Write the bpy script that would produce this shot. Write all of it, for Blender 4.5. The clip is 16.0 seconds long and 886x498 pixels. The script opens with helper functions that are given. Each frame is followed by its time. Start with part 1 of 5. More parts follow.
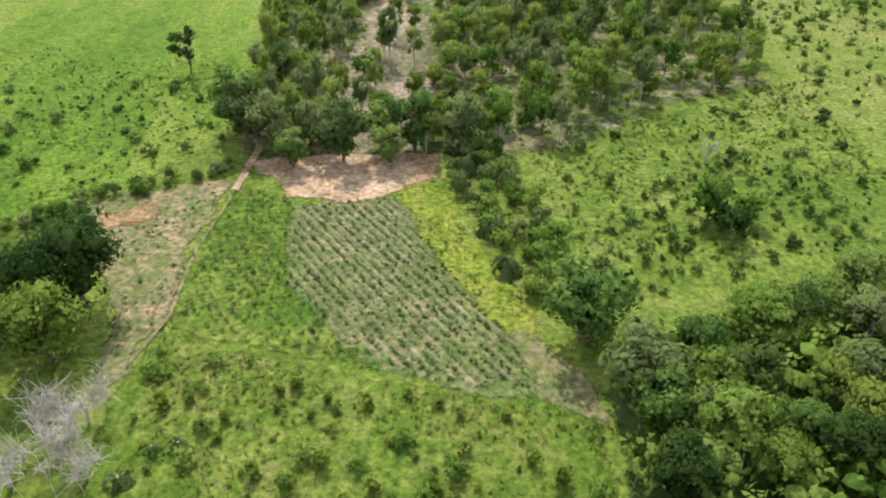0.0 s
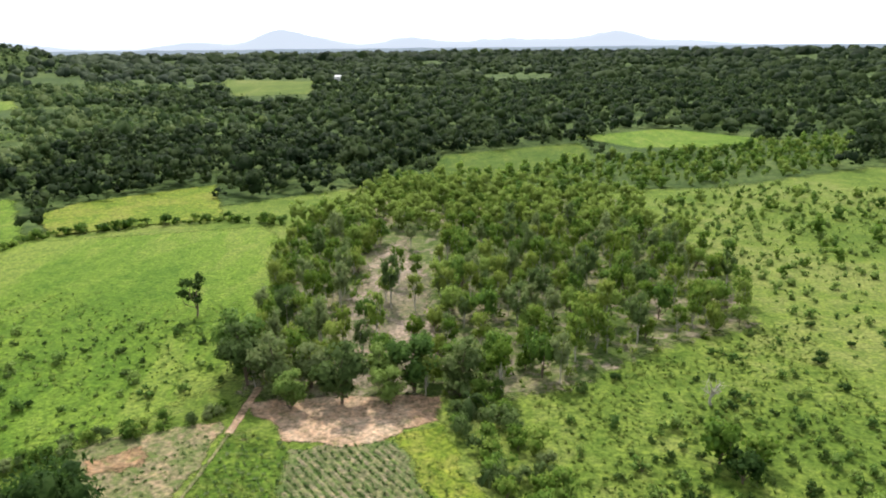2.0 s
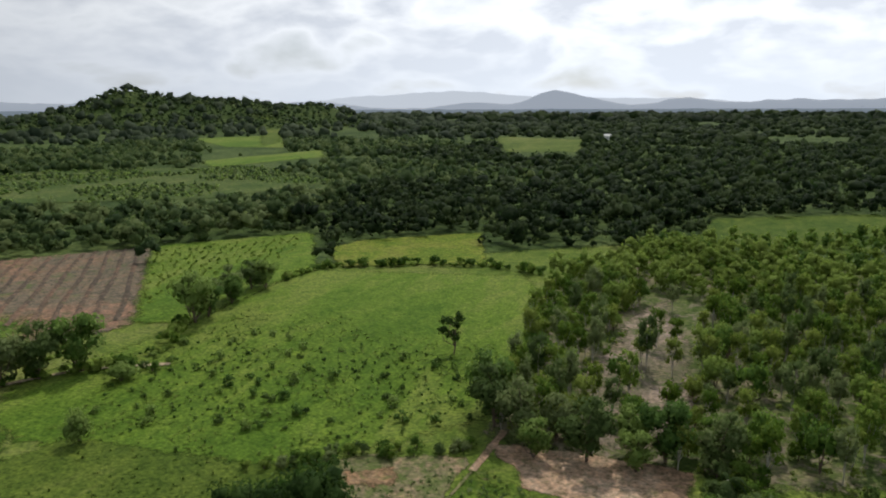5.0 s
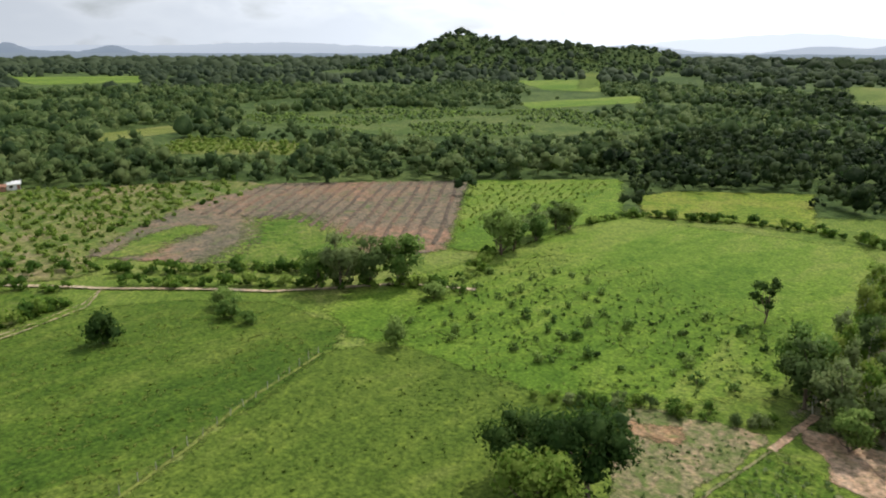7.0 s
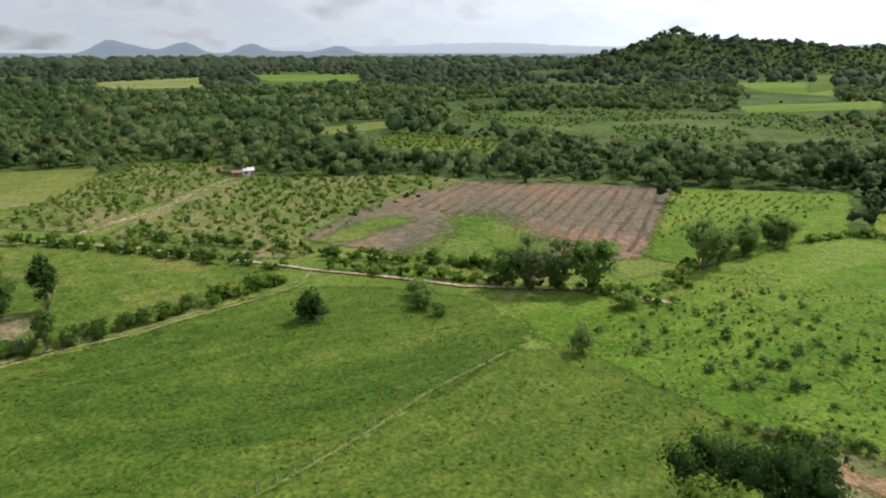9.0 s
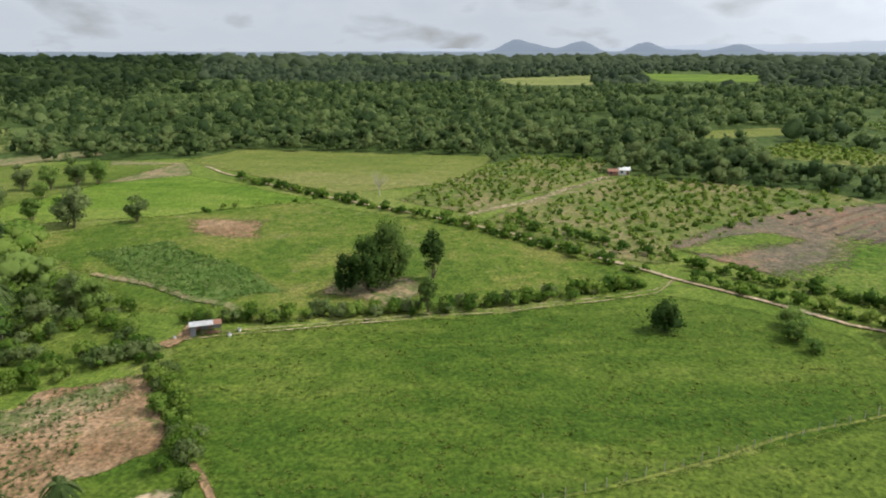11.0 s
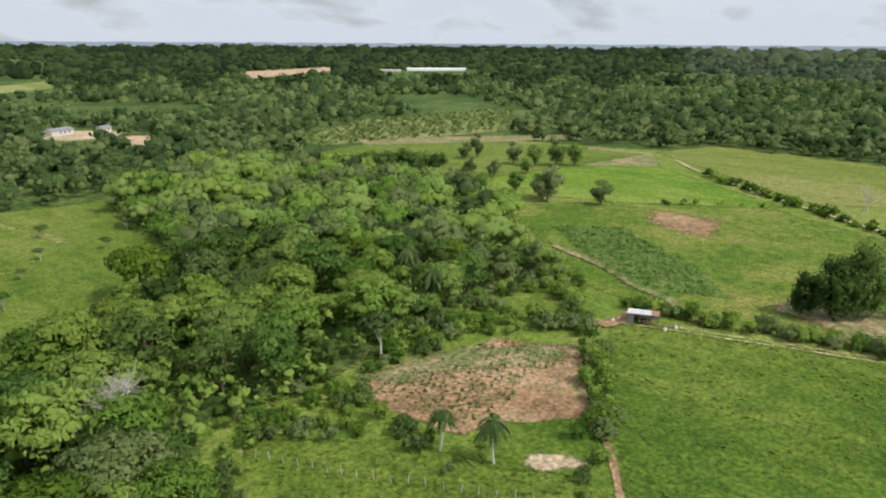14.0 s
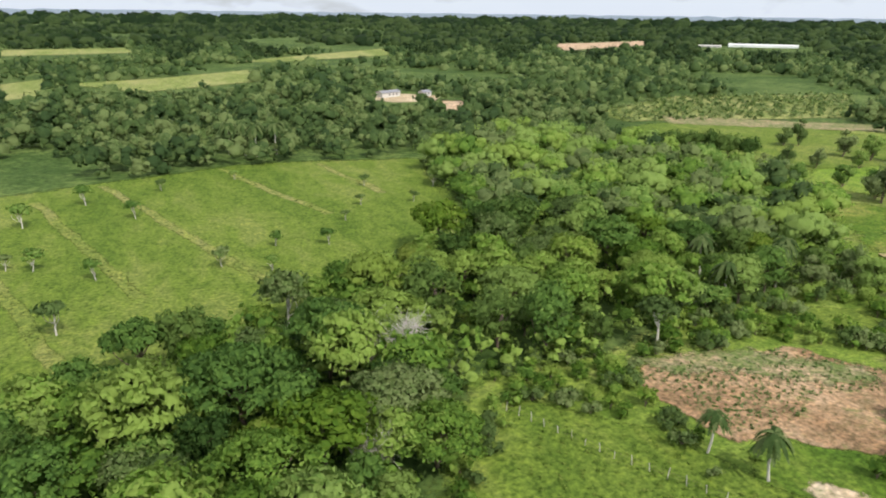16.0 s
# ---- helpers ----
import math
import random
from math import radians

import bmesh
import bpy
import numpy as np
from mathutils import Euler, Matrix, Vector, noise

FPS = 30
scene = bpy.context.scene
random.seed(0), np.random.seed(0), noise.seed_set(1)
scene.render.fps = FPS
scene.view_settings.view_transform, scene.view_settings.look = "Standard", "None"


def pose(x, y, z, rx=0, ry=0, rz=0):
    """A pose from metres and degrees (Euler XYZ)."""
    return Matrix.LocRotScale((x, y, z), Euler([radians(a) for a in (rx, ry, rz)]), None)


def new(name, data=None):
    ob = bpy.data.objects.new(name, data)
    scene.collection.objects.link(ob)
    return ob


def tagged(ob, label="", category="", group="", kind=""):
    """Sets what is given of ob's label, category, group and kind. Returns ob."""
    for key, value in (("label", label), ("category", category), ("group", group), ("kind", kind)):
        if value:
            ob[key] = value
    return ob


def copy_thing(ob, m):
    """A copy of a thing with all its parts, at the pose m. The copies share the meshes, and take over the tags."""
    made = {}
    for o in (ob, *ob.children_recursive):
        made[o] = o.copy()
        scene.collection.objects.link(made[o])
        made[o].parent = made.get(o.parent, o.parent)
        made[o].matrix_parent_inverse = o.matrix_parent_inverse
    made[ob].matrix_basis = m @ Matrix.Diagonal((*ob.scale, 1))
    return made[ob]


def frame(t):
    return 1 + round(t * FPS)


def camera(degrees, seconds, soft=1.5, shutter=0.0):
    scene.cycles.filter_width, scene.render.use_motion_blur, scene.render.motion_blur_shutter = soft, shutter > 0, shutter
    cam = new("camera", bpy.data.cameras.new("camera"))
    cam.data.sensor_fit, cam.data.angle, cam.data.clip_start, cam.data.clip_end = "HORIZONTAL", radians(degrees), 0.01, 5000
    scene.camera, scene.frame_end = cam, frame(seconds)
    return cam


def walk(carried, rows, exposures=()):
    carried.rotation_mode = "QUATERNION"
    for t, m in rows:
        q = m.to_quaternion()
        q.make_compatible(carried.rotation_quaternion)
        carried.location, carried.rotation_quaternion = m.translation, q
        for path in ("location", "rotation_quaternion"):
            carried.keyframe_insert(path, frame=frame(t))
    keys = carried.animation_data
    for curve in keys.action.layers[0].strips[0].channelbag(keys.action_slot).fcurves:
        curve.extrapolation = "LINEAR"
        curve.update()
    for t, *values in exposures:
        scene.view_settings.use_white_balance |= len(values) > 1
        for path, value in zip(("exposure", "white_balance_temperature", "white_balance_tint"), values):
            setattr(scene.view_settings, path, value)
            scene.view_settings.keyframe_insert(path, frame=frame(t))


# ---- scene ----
import itertools

# ------------------------------------------------ camera
cam = camera(64.2, 16.0, soft=2.0)
PATH = [
    (0.0, pose(0.00, 0.00, 50.00, 54.46, 0.55, 1.43)),
    (0.5, pose(0.03, 0.01, 49.99, 59.46, 0.55, 1.44)),
    (1.0, pose(-0.06, 0.01, 49.93, 64.17, 0.51, 1.40)),
    (1.5, pose(-0.13, 0.08, 49.95, 69.17, 0.51, 1.39)),
    (2.0, pose(-0.10, 0.02, 49.89, 73.94, 0.55, 1.37)),
    (2.5, pose(-0.03, -0.01, 49.84, 78.34, 0.66, 1.35)),
    (3.0, pose(-0.10, -0.15, 49.60, 80.79, 0.58, 1.59)),
    (3.5, pose(-0.30, -0.12, 49.42, 80.87, 0.53, 4.76)),
    (4.0, pose(-0.37, -0.05, 49.29, 80.73, 0.54, 11.08)),
    (6.5, pose(-1.47, -0.02, 48.23, 74.40, 0.02, 39.94)),
    (7.0, pose(-1.47, -0.00, 48.17, 74.40, -0.12, 47.43)),
    (7.5, pose(-1.41, 0.18, 48.16, 74.38, -0.19, 52.92)),
    (8.0, pose(-1.51, 0.17, 48.15, 74.42, -0.19, 54.61)),
    (10.5, pose(-1.93, 0.60, 48.84, 74.24, 0.14, 86.50)),
    (11.0, pose(-1.98, 0.64, 48.91, 74.25, 0.00, 93.64)),
    (11.5, pose(-2.10, 0.65, 48.89, 74.23, -0.12, 100.63)),
    (12.0, pose(-2.20, 0.77, 48.85, 74.23, -0.09, 107.22)),
    (12.5, pose(-2.20, 0.80, 48.84, 74.21, -0.21, 113.05)),
    (13.0, pose(-2.18, 0.84, 48.78, 73.97, -0.23, 118.78)),
    (13.5, pose(-2.23, 0.74, 48.76, 73.71, -0.32, 124.07)),
    (14.0, pose(-2.30, 0.69, 48.74, 73.64, -0.34, 130.59)),
    (14.5, pose(-2.30, 0.63, 48.74, 73.50, -0.45, 136.62)),
    (15.0, pose(-2.36, 0.58, 48.56, 73.05, -0.52, 142.41)),
    (15.5, pose(-2.38, 0.59, 48.44, 72.29, -0.54, 148.67)),
    (16.0, pose(-2.39, 0.62, 48.26, 71.42, -0.65, 154.68)),
]
EXPOSURE = [(0.0, -0.08), (2.0, -0.13), (2.5, -0.7), (3.0, -1.57), (4.2, -1.57), (6.3, -0.68), (8.0, -0.63), (11.0, -0.58), (13.5, -0.43), (15.0, -0.36), (16.0, -0.18)]
walk(cam, PATH, EXPOSURE)

# ------------------------------------------------ world and sun
SUN_EL, SUN_AZ = 51.0, -12.0          # degrees; azimuth clockwise from +y
world = bpy.data.worlds.new("sky")
scene.world = world
world.use_nodes = True
wn, wl = world.node_tree.nodes, world.node_tree.links
wn.clear()


def wnode(kind, **kw):
    n = wn.new(kind)
    for k, v in kw.items():
        setattr(n, k, v)
    return n


sky = wnode("ShaderNodeTexSky", sky_type="NISHITA", sun_disc=False)
sky.sun_elevation, sky.sun_rotation = radians(SUN_EL), radians(SUN_AZ)
sky.air_density, sky.dust_density = 1.0, 0.6
tc = wnode("ShaderNodeTexCoord")
# clouds lie on a flat layer overhead: project the direction on it
sep = wnode("ShaderNodeSeparateXYZ")
wl.new(tc.outputs["Generated"], sep.inputs[0])
zc = wnode("ShaderNodeMath", operation="MAXIMUM")
wl.new(sep.outputs[2], zc.inputs[0])
zc.inputs[1].default_value = 0.0
za = wnode("ShaderNodeMath", operation="ADD")
wl.new(zc.outputs[0], za.inputs[0])
za.inputs[1].default_value = 0.36
comb = wnode("ShaderNodeCombineXYZ")
for i in range(2):
    dv = wnode("ShaderNodeMath", operation="DIVIDE")
    wl.new(sep.outputs[i], dv.inputs[0])
    wl.new(za.outputs[0], dv.inputs[1])
    wl.new(dv.outputs[0], comb.inputs[i])
cl = wnode("ShaderNodeTexNoise")
cl.inputs["Scale"].default_value, cl.inputs["Detail"].default_value = 2.9, 6.0
cl.inputs["Roughness"].default_value, cl.inputs["Distortion"].default_value = 0.5, 0.2
wl.new(comb.outputs[0], cl.inputs["Vector"])
ramp = wnode("ShaderNodeValToRGB")
e = ramp.color_ramp.elements
e[0].position, e[0].color = 0.30, (0.55, 0.55, 0.55, 1)
e[1].position, e[1].color = 0.46, (1, 1, 1, 1)
wl.new(cl.outputs["Fac"], ramp.inputs[0])
body_ramp = wnode("ShaderNodeValToRGB")        # bright rims, grey bellies
e = body_ramp.color_ramp.elements
e[0].position, e[0].color = 0.47, (22.5, 23.4, 24.6, 1)
e[1].position, e[1].color = 0.58, (15.4, 16.5, 18.4, 1)
wl.new(cl.outputs["Fac"], body_ramp.inputs[0])
cmix = wnode("ShaderNodeMix", data_type="RGBA")
wl.new(ramp.outputs[0], cmix.inputs[0])
wl.new(sky.outputs[0], cmix.inputs[6])
calm = wnode("ShaderNodeMix", data_type="RGBA")       # far from the sun the cloud deck is evenly lit
calm.inputs[6].default_value = (16.5, 18.0, 20.2, 1)
wl.new(body_ramp.outputs[0], calm.inputs[7])
wl.new(calm.outputs[2], cmix.inputs[7])
bg = wnode("ShaderNodeBackground")
# cloud light is strongest on the side of the sun
fwd = wnode("ShaderNodeVectorMath", operation="DOT_PRODUCT")
wl.new(tc.outputs["Generated"], fwd.inputs[0])
fwd.inputs[1].default_value = (math.sin(radians(SUN_AZ + 10)), math.cos(radians(SUN_AZ + 10)), 0.1)
pos = wnode("ShaderNodeMath", operation="MAXIMUM")
wl.new(fwd.outputs["Value"], pos.inputs[0])
pos.inputs[1].default_value = 0.0
near_sun = wnode("ShaderNodeMath", operation="POWER")
wl.new(pos.outputs[0], near_sun.inputs[0])
near_sun.inputs[1].default_value = 2.0
gain = wnode("ShaderNodeMath", operation="MULTIPLY_ADD")
wl.new(near_sun.outputs[0], gain.inputs[0])
gain.inputs[1].default_value, gain.inputs[2].default_value = 0.070, 0.052
wl.new(gain.outputs[0], bg.inputs[1])
show = wnode("ShaderNodeMath", operation="MULTIPLY_ADD")
wl.new(pos.outputs[0], show.inputs[0])
show.inputs[1].default_value, show.inputs[2].default_value = 0.7, 0.3
# towards the horizon the haze levels the clouds out
rise = wnode("ShaderNodeMapRange")
wl.new(sep.outputs[2], rise.inputs[0])
rise.inputs[1].default_value, rise.inputs[2].default_value = 0.015, 0.12
rise.inputs[3].default_value, rise.inputs[4].default_value = 0.12, 1.0
clear = wnode("ShaderNodeMath", operation="MULTIPLY")
wl.new(show.outputs[0], clear.inputs[0])
wl.new(rise.outputs[0], clear.inputs[1])
wl.new(clear.outputs[0], calm.inputs[0])
wl.new(cmix.outputs[2], bg.inputs[0])
wo = wnode("ShaderNodeOutputWorld")
wl.new(bg.outputs[0], wo.inputs[0])

sun_data = bpy.data.lights.new("sun", "SUN")
sun_data.energy, sun_data.angle, sun_data.color = 4.6, radians(0.6), (1.0, 0.95, 0.86)
sun = new("sun", sun_data)
sa, se = radians(SUN_AZ), radians(SUN_EL)
SUN_DIR = Vector((math.sin(sa) * math.cos(se), math.cos(sa) * math.cos(se), math.sin(se)))
sun.matrix_world = Matrix.Translation((0, 0, 300)) @ SUN_DIR.to_track_quat("Z", "Y").to_matrix().to_4x4()

# ------------------------------------------------ materials


def mat(name, rough=0.9):
    m = bpy.data.materials.new(name)
    m.use_nodes = True
    b = m.node_tree.nodes["Principled BSDF"]
    b.inputs["Roughness"].default_value = rough
    b.inputs["Specular IOR Level"].default_value = 0.25
    return m, m.node_tree.nodes, m.node_tree.links, b


def ramp_of(n, stops):
    r = n.new("ShaderNodeValToRGB")
    e = r.color_ramp.elements
    while len(e) < len(stops):
        e.new(0.5)
    for k, (p, c) in zip(e, stops):
        k.position, k.color = p, (*c, 1)
    return r


def noise_of(n, l, scale, detail=4, vec=None, rough=0.55, dist=0.0):
    t = n.new("ShaderNodeTexNoise")
    t.inputs["Scale"].default_value, t.inputs["Detail"].default_value = scale, detail
    t.inputs["Roughness"].default_value, t.inputs["Distortion"].default_value = rough, dist
    if vec is not None:
        l.new(vec, t.inputs["Vector"])
    return t


def mix_of(n, l, fac, a, b, mode="MIX"):
    x = n.new("ShaderNodeMix")
    x.data_type, x.blend_type = "RGBA", mode
    for s, v in ((0, fac), (6, a), (7, b)):
        if isinstance(v, (int, float)):
            x.inputs[s].default_value = v
        elif isinstance(v, tuple):
            x.inputs[s].default_value = (*v, 1)
        else:
            l.new(v, x.inputs[s])
    return x.outputs[2]


def land(name, lush, mid, dry, soil=None, soil_amount=0.0, stretch=0.0, big=0.02, fine=1.4, bump=0.5, lo=0.36, hi=0.64, frayed=True):
    """Ground cover in metres: broad drifts, patches and tuft-sized grain, with bare soil breaking through."""
    m, n, l, b = mat(name, 0.95)
    b.inputs["Specular IOR Level"].default_value = 0.1
    tcn = n.new("ShaderNodeTexCoord")
    mp = n.new("ShaderNodeMapping")
    mp.inputs["Rotation"].default_value[2] = radians(stretch)
    mp.inputs["Scale"].default_value = (1, 0.35, 1) if stretch else (1, 1, 1)
    l.new(tcn.outputs["Object"], mp.inputs[0])
    v = mp.outputs[0]
    a = noise_of(n, l, big, 5, v, 0.6, 0.4)
    c = noise_of(n, l, big * 9, 6, v, 0.65, 0.6)
    d = noise_of(n, l, fine, 5, tcn.outputs["Object"], 0.7)
    r1 = ramp_of(n, [(lo, lush), (0.5, mid), (hi, dry)])
    s = n.new("ShaderNodeMath")
    s.operation = "ADD"
    half = n.new("ShaderNodeMath")
    half.operation = "MULTIPLY_ADD"
    l.new(c.outputs[0], half.inputs[0])
    half.inputs[1].default_value, half.inputs[2].default_value = 0.7, -0.35
    l.new(a.outputs[0], s.inputs[0])
    l.new(half.outputs[0], s.inputs[1])
    l.new(s.outputs[0], r1.inputs[0])
    grain = ramp_of(n, [(0.34, (0.42, 0.48, 0.38)), (0.5, (0.95, 0.95, 0.95)), (0.66, (1.5, 1.42, 1.3))])
    l.new(d.outputs[0], grain.inputs[0])
    col = mix_of(n, l, 1.0, r1.outputs[0], grain.outputs[0], "MULTIPLY")
    tuft = noise_of(n, l, 0.3 * fine, 4, tcn.outputs["Object"], 0.6, 0.8)        # tussock-sized mottling
    mottle = ramp_of(n, [(0.36, (0.74, 0.80, 0.72)), (0.5, (1.0, 1.0, 1.0)), (0.66, (1.2, 1.16, 1.1))])
    l.new(tuft.outputs[0], mottle.inputs[0])
    col = mix_of(n, l, 1.0, col, mottle.outputs[0], "MULTIPLY")
    if soil:
        e2 = noise_of(n, l, big * 5, 7, v, 0.7, 0.8)
        r2 = ramp_of(n, [(0.62 - 0.3 * soil_amount, (0, 0, 0)), (0.78 - 0.3 * soil_amount, (1, 1, 1))])
        l.new(e2.outputs[0], r2.inputs[0])
        sg = ramp_of(n, [(0.3, tuple(0.7 * k for k in soil)), (0.7, tuple(min(1, 1.2 * k) for k in soil))])
        l.new(d.outputs[0], sg.inputs[0])
        col = mix_of(n, l, r2.outputs[0], col, sg.outputs[0])
    l.new(col, b.inputs["Base Color"])
    bp = n.new("ShaderNodeBump")
    bp.inputs["Strength"].default_value, bp.inputs["Distance"].default_value = bump, 0.35
    l.new(d.outputs[0], bp.inputs["Height"])
    l.new(bp.outputs[0], b.inputs["Normal"])
    # the rim frays out into the ground below
    at = n.new("ShaderNodeAttribute")
    at.attribute_name = "fray"
    fr = noise_of(n, l, 0.55, 6, tcn.outputs["Object"], 0.75, 0.5)
    ma = n.new("ShaderNodeMath")
    ma.operation = "MULTIPLY_ADD"
    l.new(fr.outputs[0], ma.inputs[0])
    ma.inputs[1].default_value = 1.3
    l.new(at.outputs["Fac"], ma.inputs[2])
    mr = n.new("ShaderNodeMapRange")
    mr.inputs[1].default_value, mr.inputs[2].default_value = 1.03, 1.27
    l.new(ma.outputs[0], mr.inputs[0])
    tp = n.new("ShaderNodeBsdfTransparent")
    mx = n.new("ShaderNodeMixShader")
    l.new(mr.outputs[0], mx.inputs[0])
    l.new(b.outputs[0], mx.inputs[1])
    l.new(tp.outputs[0], mx.inputs[2])
    if frayed:
        l.new(mx.outputs[0], n["Material Output"].inputs[0])
    return m


def foliage(name, dark, mid, light, translucent=0.5):
    m, n, l, b = mat(name, 0.7)
    b.inputs["Specular IOR Level"].default_value = 0.1
    geo, oi, tcn = n.new("ShaderNodeNewGeometry"), n.new("ShaderNodeObjectInfo"), n.new("ShaderNodeTexCoord")
    ns = noise_of(n, l, 0.09, 3, tcn.outputs["Object"])
    s1 = n.new("ShaderNodeMath")
    s1.operation = "MULTIPLY_ADD"
    l.new(geo.outputs["Random Per Island"], s1.inputs[0])
    s1.inputs[1].default_value = 0.3
    s2 = n.new("ShaderNodeMath")
    s2.operation = "MULTIPLY_ADD"
    l.new(oi.outputs["Random"], s2.inputs[0])
    s2.inputs[1].default_value, s2.inputs[2].default_value = 0.6, -0.26
    own = n.new("ShaderNodeAttribute")           # each plant of a mass has a tone of its own
    own.attribute_name = "tone"
    toned = n.new("ShaderNodeMath")
    toned.operation = "ADD"
    l.new(s2.outputs[0], toned.inputs[0])
    l.new(own.outputs["Fac"], toned.inputs[1])
    s3 = n.new("ShaderNodeMath")
    s3.operation = "MULTIPLY_ADD"
    l.new(ns.outputs[0], s3.inputs[0])
    s3.inputs[1].default_value = 0.55
    l.new(toned.outputs[0], s3.inputs[2])
    l.new(s3.outputs[0], s1.inputs[2])
    fine = noise_of(n, l, 1.1, 5, tcn.outputs["Object"], 0.7)
    s4 = n.new("ShaderNodeMath")
    s4.operation = "MULTIPLY_ADD"
    l.new(fine.outputs[0], s4.inputs[0])
    s4.inputs[1].default_value = 0.9
    l.new(s1.outputs[0], s4.inputs[2])
    r = ramp_of(n, [(0.55, dark), (0.92, mid), (1.3, light)])
    lower = n.new("ShaderNodeMath")
    lower.operation = "MULTIPLY"
    lower.inputs[1].default_value = 0.75
    for st in r.color_ramp.elements:
        st.position = min(1.0, st.position * 0.75)
    l.new(s4.outputs[0], lower.inputs[0])
    l.new(lower.outputs[0], r.inputs[0])
    bp = n.new("ShaderNodeBump")
    bp.inputs["Strength"].default_value, bp.inputs["Distance"].default_value = 0.6, 0.5
    l.new(fine.outputs[0], bp.inputs["Height"])
    l.new(bp.outputs[0], b.inputs["Normal"])
    l.new(r.outputs[0], b.inputs["Base Color"])
    tr = n.new("ShaderNodeBsdfTranslucent")
    l.new(r.outputs[0], tr.inputs[0])
    mx = n.new("ShaderNodeMixShader")
    mx.inputs[0].default_value = translucent
    l.new(b.outputs[0], mx.inputs[1])
    l.new(tr.outputs[0], mx.inputs[2])
    l.new(mx.outputs[0], n["Material Output"].inputs[0])
    return m


def plain(name, base, rough=0.8, vary=0.25, scale=2.0, metal=0.0):
    m, n, l, b = mat(name, rough)
    tcn = n.new("ShaderNodeTexCoord")
    a = noise_of(n, l, scale, 6, tcn.outputs["Object"], 0.65)
    r = ramp_of(n, [(0.3, tuple(k * (1 - vary) for k in base)), (0.7, tuple(min(1, k * (1 + vary)) for k in base))])
    l.new(a.outputs[0], r.inputs[0])
    l.new(r.outputs[0], b.inputs["Base Color"])
    b.inputs["Metallic"].default_value = metal
    bp = n.new("ShaderNodeBump")
    bp.inputs["Strength"].default_value, bp.inputs["Distance"].default_value = 0.3, 0.05
    l.new(a.outputs[0], bp.inputs["Height"])
    l.new(bp.outputs[0], b.inputs["Normal"])
    return m


RED = (0.42, 0.25, 0.15)
M_GROUND = land("open_grassland", (0.100, 0.158, 0.024), (0.145, 0.200, 0.036), (0.195, 0.225, 0.062), frayed=False)
M_FLOOR = land("woodland_floor", (0.07, 0.110, 0.024), (0.115, 0.15, 0.046), (0.21, 0.19, 0.11), (0.33, 0.255, 0.205), 0.35, big=0.06)
M_LITTER = land("bare_litter", (0.16, 0.15, 0.09), (0.25, 0.20, 0.15), (0.36, 0.28, 0.23), (0.11, 0.15, 0.045), 0.35, big=0.06)
M_PASTURE = land("lush_pasture", (0.051, 0.099, 0.012), (0.078, 0.129, 0.017), (0.118, 0.161, 0.028), big=0.03, stretch=30)
M_MOWN = land("grazed_pasture", (0.080, 0.126, 0.018), (0.111, 0.157, 0.025), (0.156, 0.186, 0.045), stretch=50)
# dark colour carries the tree shade and covers bright grass between the trees
M_UNDER = land("shade_toned_undergrowth", (0.042, 0.076, 0.018), (0.066, 0.105, 0.027), (0.105, 0.145, 0.043), big=0.02, fine=0.5)
M_LIGHT = land("pale_pasture", (0.088, 0.162, 0.018), (0.128, 0.205, 0.026), (0.178, 0.232, 0.046), stretch=40)
M_STRAW = land("straw_field", (0.15, 0.19, 0.05), (0.21, 0.235, 0.075), (0.27, 0.265, 0.11), stretch=70)
M_MID = land("worn_pasture", (0.070, 0.124, 0.016), (0.110, 0.158, 0.024), (0.185, 0.195, 0.050), (0.30, 0.24, 0.15), 0.08, big=0.035)
M_YELLOW = land("yellow_grass", (0.122, 0.188, 0.022), (0.172, 0.220, 0.030), (0.220, 0.236, 0.050), big=0.05)
M_OLIVE = land("olive_pasture", (0.125, 0.165, 0.033), (0.170, 0.195, 0.048), (0.212, 0.212, 0.076), stretch=100)
M_ROUGH = land("rough_weeds", (0.070, 0.132, 0.016), (0.112, 0.170, 0.026), (0.172, 0.200, 0.050), (0.22, 0.18, 0.10), 0.12, big=0.07)
M_CROP = land("crop_ground", (0.085, 0.14, 0.035), (0.125, 0.165, 0.055), (0.19, 0.18, 0.10), (0.26, 0.20, 0.135), 0.22, big=0.07)
M_SOIL = land("bare_red_soil", (0.34, 0.225, 0.15), (0.45, 0.31, 0.215), (0.53, 0.39, 0.285), (0.14, 0.17, 0.05), 0.15, big=0.06, bump=0.8)
M_SOILGRASS = land("worn_soil", (0.15, 0.165, 0.065), (0.23, 0.20, 0.115), (0.35, 0.25, 0.165), (0.12, 0.16, 0.045), 0.55, big=0.07)
M_EARTH = land("brown_earth", (0.22, 0.138, 0.080), (0.30, 0.195, 0.116), (0.365, 0.250, 0.160), (0.13, 0.17, 0.05), 0.25, big=0.06, bump=0.8)
M_PLOUGH = land("ploughed_soil", (0.14, 0.120, 0.09), (0.19, 0.150, 0.11), (0.27, 0.165, 0.115), (0.12, 0.15, 0.055), 0.3, big=0.03)
M_SCRUB = land("scrub_field", (0.085, 0.14, 0.025), (0.145, 0.175, 0.045), (0.23, 0.205, 0.095), (0.34, 0.25, 0.17), 0.3, big=0.04)
M_TOBACCO = land("leafy_crop_ground", (0.075, 0.142, 0.030), (0.105, 0.172, 0.042), (0.145, 0.192, 0.058), big=0.05)
M_SCRUBLAND = land("low_scrubland", (0.055, 0.098, 0.020), (0.082, 0.125, 0.028), (0.122, 0.152, 0.045), big=0.03, fine=0.6)
